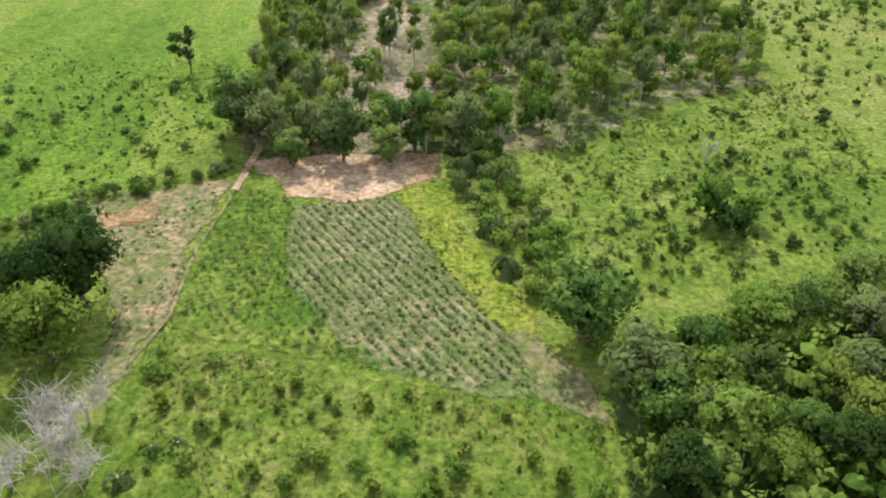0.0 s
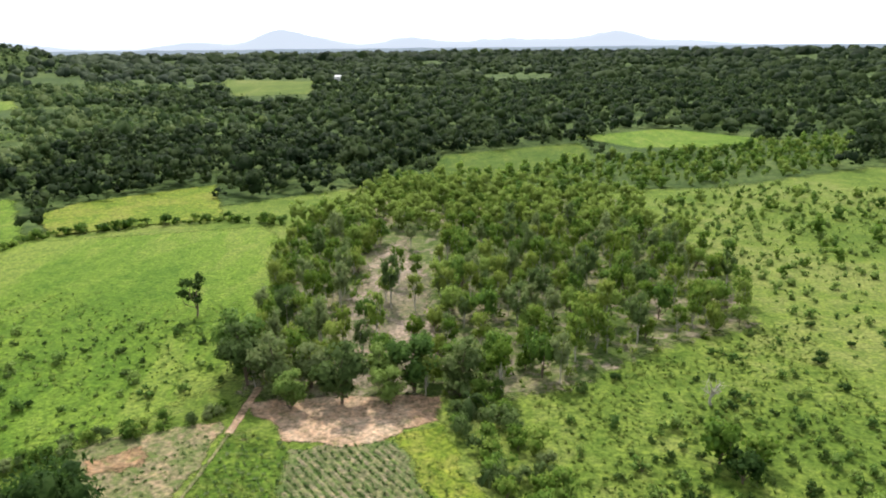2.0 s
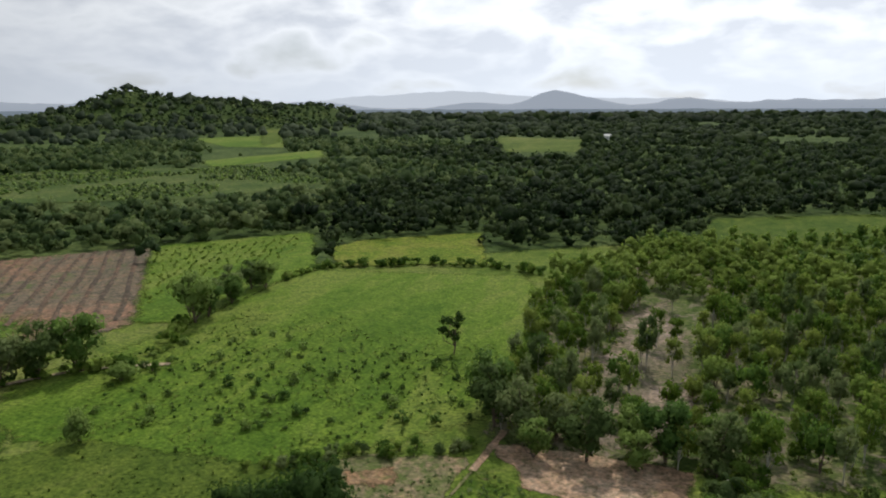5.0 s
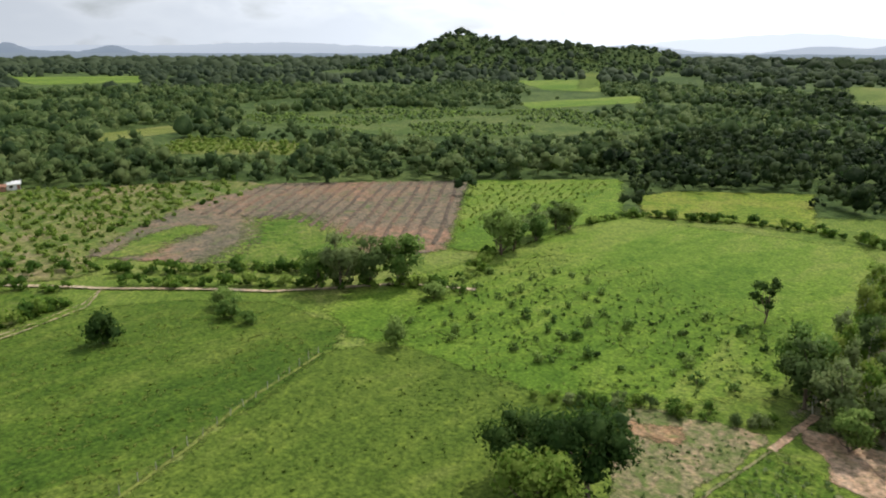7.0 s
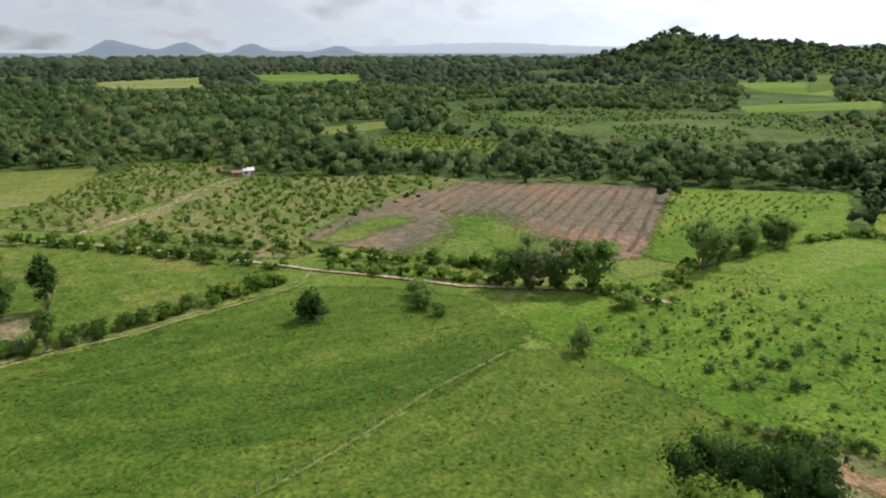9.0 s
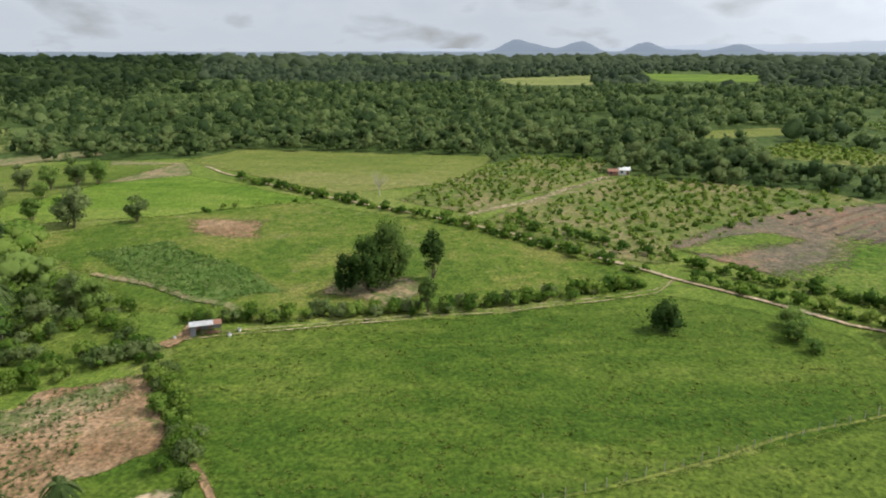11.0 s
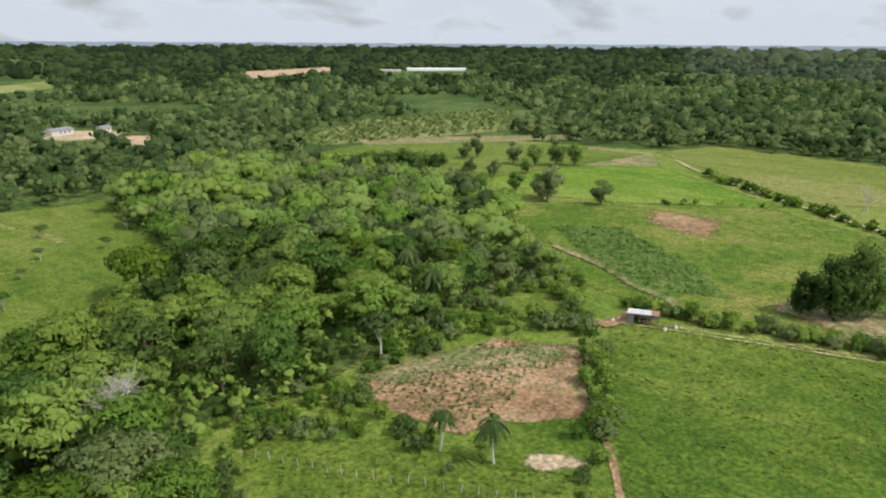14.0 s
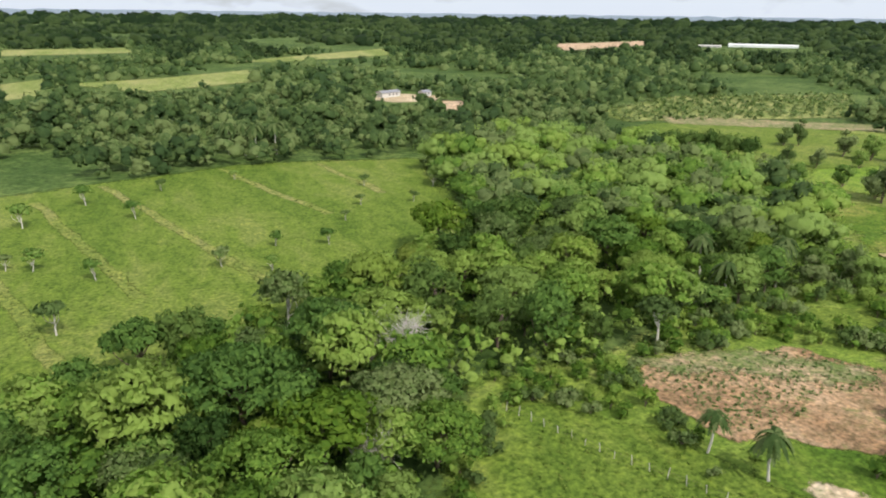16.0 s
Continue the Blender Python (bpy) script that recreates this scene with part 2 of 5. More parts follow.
M_SAND = land("pale_dirt", (0.34, 0.26, 0.17), (0.44, 0.34, 0.24), (0.52, 0.42, 0.31), (0.14, 0.18, 0.05), 0.2, big=0.08)

L_DARK = foliage("dark_leaves", (0.037, 0.081, 0.017), (0.078, 0.140, 0.028), (0.132, 0.207, 0.048))
L_MID = foliage("green_leaves", (0.065, 0.137, 0.019), (0.155, 0.264, 0.034), (0.252, 0.345, 0.065))
L_LIGHT = foliage("bright_leaves", (0.085, 0.165, 0.018), (0.16, 0.25, 0.028), (0.25, 0.32, 0.060))
L_GREY = foliage("grey_green_leaves", (0.088, 0.142, 0.040), (0.155, 0.228, 0.066), (0.235, 0.295, 0.112))
L_FOREST = foliage("forest_leaves", (0.086, 0.172, 0.029), (0.201, 0.328, 0.052), (0.272, 0.378, 0.080))
# cloud shade on the north and far-south woods, put into darker leaf colours
L_CLOUDSHADE = foliage("cloud_shade_leaves", (0.018, 0.039, 0.013), (0.037, 0.067, 0.020), (0.070, 0.108, 0.034))
L_DEEP = foliage("deep_green_leaves", (0.080, 0.160, 0.034), (0.163, 0.275, 0.055), (0.256, 0.362, 0.090))
L_WEST = foliage("rolling_wood_leaves", (0.050, 0.092, 0.030), (0.112, 0.172, 0.052), (0.195, 0.255, 0.090))
# distance haze painted into the leaves: greyer, bluer green for the far rings
L_HAZED = foliage("hazed_wood_leaves", (0.040, 0.066, 0.036), (0.070, 0.104, 0.052), (0.110, 0.148, 0.076))
L_GRASS = foliage("grass_blades", (0.072, 0.125, 0.015), (0.110, 0.168, 0.022), (0.156, 0.202, 0.038), 0.3)
L_BLUE = foliage("blue_green_leaves", (0.100, 0.190, 0.036), (0.155, 0.265, 0.056), (0.230, 0.330, 0.096))
L_CROP = foliage("crop_leaves", (0.07, 0.13, 0.03), (0.12, 0.19, 0.055), (0.19, 0.25, 0.10))
L_PALM = foliage("palm_leaves", (0.045, 0.085, 0.022), (0.085, 0.135, 0.040), (0.15, 0.20, 0.07))
M_BARK = plain("bark", (0.16, 0.12, 0.09), 0.9, 0.4, 6)
M_PALE = plain("pale_bark", (0.42, 0.39, 0.34), 0.9, 0.3, 6)
M_TWIG = plain("dry_twigs", (0.46, 0.42, 0.37), 0.9, 0.3, 3)

# ------------------------------------------------ geometry helpers
rng = np.random.default_rng(7)


def mesh_np(name, verts, faces, material, smooth=False, normals=None):
    """A mesh from arrays; faces all of one size."""
    me = bpy.data.meshes.new(name)
    verts, faces = np.asarray(verts, np.float32), np.asarray(faces, np.int32)
    k = faces.shape[1]
    me.vertices.add(len(verts))
    me.vertices.foreach_set("co", verts.ravel())
    me.loops.add(faces.size)
    me.loops.foreach_set("vertex_index", faces.ravel())
    me.polygons.add(len(faces))
    me.polygons.foreach_set("loop_start", np.arange(0, faces.size, k, dtype=np.int32))
    me.polygons.foreach_set("loop_total", np.full(len(faces), k, np.int32))
    if smooth:
        me.polygons.foreach_set("use_smooth", np.ones(len(faces), bool))
    me.update(calc_edges=True)
    if normals is not None:
        me.polygons.foreach_set("use_smooth", np.ones(len(faces), bool))
        me.normals_split_custom_set_from_vertices(normals)
    me.materials.append(material)
    return me


def part(name, bm, material, parent=None, label=""):
    """Links a bmesh (or a finished mesh) as one mesh object under its parent."""
    if isinstance(bm, bmesh.types.BMesh):
        me = bpy.data.meshes.new(name)
        bm.to_mesh(me)
        bm.free()
        me.materials.append(material)
    else:
        me = bm
    ob = new(name, me)
    ob.parent = parent
    if label:
        tagged(ob, label)
    return ob


HILLS = [(46.3, 1450, 36, 48), (46.0, 1500, 22, 130), (50.5, 1460, 16, 70), (42.0, 1440, 18, 70), (38.0, 1450, 22, 85), (34.2, 1450, 18, 75), (31.2, 1450, 22, 45), (40, 1500, 14, 330)]
HILL_XY = [(-r * math.sin(radians(a)), r * math.cos(radians(a)), h, s) for a, r, h, s in HILLS]


def height(x, y):
    """The lie of the land: level near by, with a wooded hill to the north-west and soft swells far out."""
    x, y = np.asarray(x, float), np.asarray(y, float)
    z = np.zeros_like(x)
    for hx, hy, h, s in HILL_XY:
        z = z + h * np.exp(-((x - hx) ** 2 + (y - hy) ** 2) / (2 * s * s))
    d = np.hypot(x, y)
    far = np.clip((d - 700) / 1500, 0, 1)
    return z * np.clip((d - 500) / 400, 0, 1) + far * 6 * (np.sin(x / 310.0 + 1) * np.sin(y / 260.0))


def inside(poly, x, y):
    """Which of the points lie in the polygon."""
    x, y = np.asarray(x), np.asarray(y)
    hit = np.zeros(x.shape, bool)
    for (x1, y1), (x2, y2) in zip(poly, poly[1:] + poly[:1]):
        c = ((y1 > y) != (y2 > y)) & (x < (x2 - x1) * (y - y1) / (y2 - y1 + 1e-12) + x1)
        hit ^= c
    return hit


def scatter(poly, spacing, jitter=0.9, seed=0):
    """Points on a shaken grid inside the polygon."""
    r = np.random.default_rng(seed)
    p = np.array(poly)
    x0, y0, x1, y1 = p[:, 0].min(), p[:, 1].min(), p[:, 0].max(), p[:, 1].max()
    gx, gy = np.meshgrid(np.arange(x0, x1 + spacing, spacing), np.arange(y0, y1 + spacing, spacing))
    gx, gy = gx.astype(float), gy.astype(float)
    gx[1::2] += spacing / 2
    gx = gx + r.uniform(-.5, .5, gx.shape) * spacing * jitter
    gy = gy + r.uniform(-.5, .5, gy.shape) * spacing * jitter
    k = inside(poly, gx, gy)
    return np.stack([gx[k], gy[k]], 1)


def along(pts, step, wobble=0.0, seed=0):
    """Points every step metres along a line of corners."""
    r = np.random.default_rng(seed)
    res = []
    for a, b in zip(pts, pts[1:]):
        a, b = np.array(a, float), np.array(b, float)
        d = np.linalg.norm(b - a)
        for k in range(max(1, int(d / step))):
            res.append(a + (b - a) * (k + r.uniform(0, 0.7)) * step / d + r.normal(0, 1, 2) * wobble)
    return np.array(res)


# ------------------------------------------------ ground
radii = np.concatenate([[0], np.geomspace(20, 4900, 150)])
angles = np.linspace(0, 2 * np.pi, 241)[:-1]
gx = np.outer(radii[1:], np.cos(angles)).ravel()
gy = np.outer(radii[1:], np.sin(angles)).ravel()
gv = np.concatenate([[[0, 0, 0]], np.stack([gx, gy, height(gx, gy)], 1)])
na = len(angles)
gf = []
for i in range(len(radii) - 2):
    j = np.arange(na)
    a = 1 + i * na + j
    b = 1 + i * na + (j + 1) % na
    gf.append(np.stack([a, a + na, b + na, b], 1))
gf = np.concatenate(gf)
me = mesh_np("ground", gv, gf, M_GROUND, True)
bmg = bmesh.new()
bmg.from_mesh(me)
bmg.verts.ensure_lookup_table()
for j in range(na):
    bmg.faces.new((bmg.verts[0], bmg.verts[1 + j], bmg.verts[1 + (j + 1) % na]))
bmg.to_mesh(me)
bmg.free()
tagged(new("ground", me), "green open grassland reaching to the horizon", "ground", kind="structure")

FIELDS, BOXES = [], []


def layer(pts):
    """How many sheets already lie below this one."""
    a = np.array(pts)
    x0, y0, x1, y1 = a[:, 0].min(), a[:, 1].min(), a[:, 0].max(), a[:, 1].max()
    k = 1 + max([q for u0, v0, u1, v1, q in BOXES if u0 < x1 and x0 < u1 and v0 < y1 and y0 < v1], default=0)
    BOXES.append((x0, y0, x1, y1, k))
    return k


def rim_distance(poly, x, y):
    """Metres from the rim of the polygon, positive inside."""
    d = np.full(x.shape, 1e9)
    for (x1, y1), (x2, y2) in zip(poly, poly[1:] + poly[:1]):
        ex, ey = x2 - x1, y2 - y1
        t = np.clip(((x - x1) * ex + (y - y1) * ey) / (ex * ex + ey * ey + 1e-9), 0, 1)
        d = np.minimum(d, np.hypot(x - x1 - t * ex, y - y1 - t * ey))
    return np.where(inside(poly, x, y), d, -d)


def field(name, poly, material, label, edge=0.8, woods_free=True, soft=2.2):
    """A patch of land cover a few centimetres proud of the one below it; its uneven rim frays out."""
    if woods_free:
        FIELDS.append(poly)
    k = layer(poly)
    a = np.array(poly, float)
    size = max(np.ptp(a, axis=0))
    cell = max(0.6, size / 33)
    edge, soft = max(edge, size / 120), max(soft, 1.6 * cell)
    x0, y0 = a.min(axis=0) - soft - edge
    x1, y1 = a.max(axis=0) + soft + edge
    gx, gy = np.meshgrid(np.arange(x0, x1 + cell, cell), np.arange(y0, y1 + cell, cell))
    ny, nx = gx.shape
    f = 0.16 / edge
    wob = np.array([noise.noise_vector((x * f, y * f, k)) * edge * 1.6 for x, y in zip(gx.ravel(), gy.ravel())])
    sd = rim_distance(poly, gx + wob[:, 0].reshape(ny, nx), gy + wob[:, 1].reshape(ny, nx))
    fray = np.clip(0.5 - sd / soft, 0, 1).ravel()
    far = np.hypot(gx, gy).max()
    z = height(gx, gy) + 0.02 * k + np.clip((np.hypot(gx, gy) - 600) / 300, 0, 1) + (0 if far < 600 else 0.35)
    q = (np.arange(ny - 1)[:, None] * nx + np.arange(nx - 1)[None]).ravel()
    quad = np.stack([q, q + 1, q + nx + 1, q + nx], 1)
    quad = quad[fray[quad].min(axis=1) < 1]
    used, back = np.unique(quad, return_inverse=True)
    v = np.stack([gx.ravel(), gy.ravel(), z.ravel()], 1)[used]
    me = mesh_np(name, v, back.reshape(-1, 4), material)
    at = me.attributes.new("fray", "FLOAT", "POINT")
    at.data.foreach_set("value", fray[used].astype(np.float32))
    return tagged(new(name, me), label, "field", kind="structure")


# under the far woods: undergrowth with shade painted in, last fields to the horizon
near_open = [(-120, 190), (-290, 60), (-345, -60), (-300, -230), (-100, -215), (60, -210), (60, 60), (160, 150), (180, 300), (90, 250), (-40, 255)]
wr = np.geomspace(60, 4600, 110)
wx, wy = np.outer(wr, np.cos(angles)).ravel(), np.outer(wr, np.sin(angles)).ravel()
wf = np.clip(0.5 + rim_distance(near_open, wx, wy) / 14, 0, 1)
j = np.arange(na)
wq = np.concatenate([np.stack([i * na + j, (i + 1) * na + j, (i + 1) * na + (j + 1) % na, i * na + (j + 1) % na], 1) for i in range(len(wr) - 1)])
wq = wq[wf[wq].min(axis=1) < 1]
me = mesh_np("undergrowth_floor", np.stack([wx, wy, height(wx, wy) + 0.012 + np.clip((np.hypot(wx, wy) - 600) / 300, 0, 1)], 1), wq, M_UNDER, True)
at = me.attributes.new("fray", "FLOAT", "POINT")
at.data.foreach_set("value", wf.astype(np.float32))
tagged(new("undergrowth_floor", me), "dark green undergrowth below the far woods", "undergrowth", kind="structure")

# woodland floors first, then fields and bare patches over them
plantation = [(-33, 93), (10, 95), (36, 112), (54, 121), (59, 157), (53, 231), (-24, 252), (-47, 195)]
forest_south = [(10, -52), (16, -78), (10, -88), (4, -95), (-9, -98), (-26, -105), (-44, -119), (-68, -130), (-84, -156), (-92, -200), (-104, -225), (-152, -251), (-167, -231), (-186, -157), (-165, -112), (-142, -92), (-122, -84), (-100, -81), (-80, -79), (-70, -76), (-60, -74), (-46, -78), (-36, -66), (-25, -50)]
forest_east = [(14.5, 46), (18, 50), (25, 55), (35, 62), (60, 67), (60, 20), (14, 20)]
field("woodland_floor", plantation, M_FLOOR, "brownish leaf litter floor under the plantation trees", 2, woods_free=False)
field("woodland_floor", forest_south, M_UNDER, "green floor under the forest, toned dark as in shade", 2, woods_free=False)
field("woodland_floor", forest_east, M_UNDER, "green floor under the grove, toned dark as in shade", 1, woods_free=False)

field("bare_strip", [(-20, 96), (-7, 98), (-6, 125), (-9, 160), (-14, 188), (-21, 160), (-22, 120)], M_LITTER, "pinkish-grey bare soil and litter between thin saplings", 3, woods_free=False, soft=8)
field("pasture_north", [(-94, 66), (-112, 70), (-120, 84), (-115, 104), (-120, 163), (-120, 180), (-56, 197), (-40, 161), (-34, 101), (-50, 82), (-58, 71)], M_LIGHT, "bright green pasture dotted with dark weeds")
field("pasture_mown", [(-76, 20), (-72, 10), (-55, 0), (-40, 15), (-36, 40), (-43, 57), (-50, 80), (-60, 74), (-92, 70), (-94, 58)], M_MOWN, "closely grazed yellowish-green pasture")
field("pasture_west", [(-114, -55), (-122, -26), (-130, 5), (-143, 35), (-136, 52), (-120, 66), (-100, 68), (-93, 57), (-72, 10), (-60, -10), (-60, -22), (-70, -30), (-93, -43)], M_PASTURE, "lush deep green pasture with faint streaks")
field("midfield", [(-174, -127), (-209, -97), (-228, -60), (-200, -8), (-158, 35), (-148, 34), (-135, 3), (-126, -28), (-121, -52), (-129, -67), (-150, -90)], M_MID, "green pasture with worn patches")
field("field_light", [(-221, -160), (-258, -145), (-279, -121), (-233, -57), (-207, -96), (-191, -140)], M_LIGHT, "pale green pasture beside a dirt lane")
field("field_olive", [(-316, -137), (-355, -124), (-337, 6), (-267, -13), (-243, -51)], M_OLIVE, "olive-green flat pasture before the woods")
field("field_brown", [(-258, -145), (-314, -171), (-308, -134), (-279, -119)], M_SOILGRASS, "brown fallow plot with sparse grass")
field("field_south", [(-174, -241), (-236, -256), (-291, -224), (-305, -138), (-258, -145), (-189, -160), (-178, -194)], M_MOWN, "green pasture with scattered small trees")
field("field_cane", [(-234, -300), (-323, -339), (-445, -310), (-343, -235), (-223, -265)], M_STRAW, "pale green cane field")
field("field_strip", [(-253, -275), (-343, -201), (-332, -183), (-239, -252)], M_SOILGRASS, "brown strip of fallow soil")
field("leafy_plot", [(-165, -99), (-176, -84), (-154, -54), (-138.5, -44), (-134, -60), (-144, -74)], M_TOBACCO, "blue-green plot of leafy crop", 3, soft=9)
field("dirt_patch", [(-200, -88), (-203, -67), (-188, -63), (-186, -79)], M_EARTH, "bare reddish earth in the pasture", 5, soft=14)
field("orchard_ground", [(-234, -30), (-344, 19), (-328, 54), (-289, 46), (-216, -5)], M_SCRUB, "weedy orchard ground with rows of young trees")
field("orchard_ground", [(-204, -1), (-247, 20), (-290, 55), (-253, 115), (-179, 48), (-164, 43), (-170, 31)], M_SCRUB, "weedy orchard ground with bare earth")
field("scrub_field", [(-283, 50), (-276, 74), (-261, 121), (-237, 129), (-179, 47), (-190, 40)], M_SCRUB, "scrubby yellow-green field with bare soil")
field("ploughed_field", [(-180, 47), (-200, 66), (-225, 96), (-239, 131), (-193, 190), (-128, 117), (-135, 82), (-152, 70)], M_PLOUGH, "ploughed brown and reddish field with furrows")
field("field_green_edge", [(-158, 68), (-186, 92), (-182, 108), (-156, 108), (-133, 88), (-147, 71)], M_ROUGH, "bright green regrowth at the edge of the ploughed field", 7, soft=30)
field("field_green_edge", [(-178, 50), (-199, 80), (-192, 85), (-172, 60)], M_ROUGH, "bright green regrowth strip in the ploughed field", 4, soft=12)
field("field_green_strip", [(-194, 191), (-156, 237), (-118, 181), (-120, 163), (-115, 125), (-126, 117)], M_LIGHT, "fresh green strip beside the ploughed field")
field("field_yellow", [(-133, 210), (-129, 229), (-93, 261), (-72, 206), (-92, 199), (-113, 187)], M_YELLOW, "yellow-green grass field behind a hedge")
field("orchard_far", [(-354, 126), (-402, 168), (-330, 209), (-301, 177)], M_OLIVE, "far orchard with fine rows")
field("strip_far", [(-455, 129), (-481, 190), (-440, 184), (-415, 125)], M_OLIVE, "far olive strip between woods")
field("field_far", [(-515, 244), (-504, 398), (-381, 498), (-248, 409), (-266, 311), (-342, 257), (-411, 243)], M_SCRUBLAND, "far field of low green scrub")
field("field_far", [(-464, 523), (-440, 697), (-382, 611), (-409, 476)], M_LIGHT, "narrow far green field")
field("field_far", [(-1240, 0), (-1400, 200), (-1040, 150), (-1020, 40)], M_STRAW, "pale field in the western plain")
field("field_far", [(-720, 800), (-640, 910), (-500, 710), (-570, 690)], M_LIGHT, "pale field at the foot of the hill")
field("field_far", [(-1490, 294), (-1391, 506), (-1140, 422), (-1168, 271)], M_LIGHT, "pale far fields")
# the darker pasture material stands in for cloud shade on this field
field("field_far", [(-15, 267), (-8, 334), (63, 376), (62, 326), (37, 269)], M_PASTURE, "green field between the woods, darker for cloud shade")
field("field_far", [(63, 400), (123, 437), (162, 389), (146, 356), (87, 355)], M_LIGHT, "yellow-green field between the woods")
field("field_far", [(-813, 1088), (-761, 1082), (-565, 792), (-537, 716)], M_MOWN, "far pale green field")
field("field_far", [(-358, 1076), (-213, 1060), (-161, 769), (-236, 745)], M_MOWN, "far pale green field in the woods")
field("pasture_south", [(26, -215), (-43, -234), (-99, -222), (-90, -190), (-80, -156), (-66, -134), (-44, -122), (-26, -108), (-9, -101), (5, -98), (16, -86), (60, -80), (60, -200)], M_MOWN, "sunny yellowish-green pasture with mown swaths")
field("field_far", [(57, -547), (33, -581), (30, -469), (47, -447)], M_STRAW, "pale far field")
field("field_far", [(21, -535), (-40, -558), (-115, -615), (-104, -514), (-24, -466)], M_STRAW, "pale yellow-green far field")
field("field_far", [(-124, -719), (-346, -906), (-300, -767), (-152, -696)], M_STRAW, "pale far field")
field("field_far", [(95, -952), (-34, -974), (-41, -874), (85, -845)], M_STRAW, "pale far field")
# clearing added so the woods leave the farm buildings visible from the camera
field("farm_view_clearing", [(-148, -372), (-172, -368), (-188, -392), (-165, -415), (-138, -405)], M_SAND, "sandy clearing that keeps the farm buildings in view")
field("clearing", [(-178, -371), (-190, -361), (-171, -329), (-163, -332)], M_SOIL, "sandy clearing among trees")
field("clearing_far", [(-686, -1015), (-960, -1115), (-829, -948), (-560, -802)], M_SOIL, "far reddish earthworks")
field("low_pasture", [(-47, -69), (-58, -56), (-67, -30), (-60, -20), (-25, -45), (-36, -62)], M_MOWN, "bright green grass in front of the forest")
field("glade", [(-105, -76), (-118, -70), (-112, -63), (-102, -70)], M_PASTURE, "small bright glade among the trees")
field("soil_field", [(-67, -70), (-92.7, -65), (-100, -52.5), (-85, -42), (-78, -40), (-72, -48), (-64.5, -49), (-64, -65)], M_EARTH, "bare reddish-brown plot with rows of seedlings")
field("green_plot", [(-64.4, -48), (-72, -48), (-77, -41), (-79.5, -40), (-74, -33), (-67, -34), (-61.5, -42.6)], M_PASTURE, "leafy green plot beside the bare soil")
field("sand_patch", [(-68.5, -41), (-71.5, -38), (-71, -34.5), (-68, -36.5), (-65.5, -37), (-66, -40)], M_SAND, "pale sandy patch", 1.8, soft=3.5)
field("weedy_soil", [(-68, -71.5), (-88, -66), (-97.5, -55), (-93, -52), (-84, -59), (-70, -66)], M_SOILGRASS, "green weeds creeping over the bare plot", 2.5, soft=7)

field("rough_ground", [(-32, 54.5), (-9.6, 48), (7.7, 46.3), (12.6, 43.7), (13.6, 30), (5, 20), (-25, 20), (-31, 34), (-33, 46)], M_ROUGH, "rough weedy ground with brown stalks")
field("garden_left", [(-31.4, 84.7), (-22.5, 81.8), (-19.8, 63.2), (-9.2, 50), (-24.2, 53.2), (-32, 55), (-32.5, 67.4)], M_ROUGH, "weedy green side of the vegetable field")
field("crop_field", [(-22.5, 80), (-9, 82.5), (-1.7, 66), (5, 54.8), (7.7, 46.3), (-0.8, 46.8), (-9.2, 50), (-20.1, 63.2)], M_CROP, "vegetable field planted in slanting rows")
field("grass_strip", [(-9.1, 83.1), (-2.5, 87), (-0.2, 75.1), (7.6, 59.1), (8, 53.3), (4.4, 54.8), (-1.7, 65.8)], M_YELLOW, "yellow-green grass strip along the field")
field("bare_soil", [(-50, 78.6), (-45, 83), (-33, 86.6), (-33.2, 69.7), (-32, 57), (-32.3, 53.5), (-32.6, 46.8), (-35.4, 47), (-37.6, 57)], M_SOILGRASS, "worn reddish soil with thin grass")
field("earth_patch", [(-47.5, 77.5), (-42, 80), (-40, 76.5), (-45, 73.5)], M_EARTH, "small patch of orange-red earth in thin grass", 1.0, soft=3)
field("earth_patch", [(-37, 60), (-33.2, 61), (-32.8, 55), (-36.5, 55)], M_SOILGRASS, "trodden pale earth beside the big trees", 0.8, soft=2.5)
field("red_soil", [(-30.4, 92.5), (-4, 95), (-3.4, 88.1), (-9, 82.8), (-14.9, 80.1), (-23.2, 81.8)], M_SOIL, "bare pinkish-red soil beneath the trees", 1.2)
field("dark_soil", [(5.3, 55), (8.4, 54.1), (13.3, 47), (13.4, 42.4), (7.7, 46.3)], M_SOILGRASS, "bare soil in the shade at the field edge")


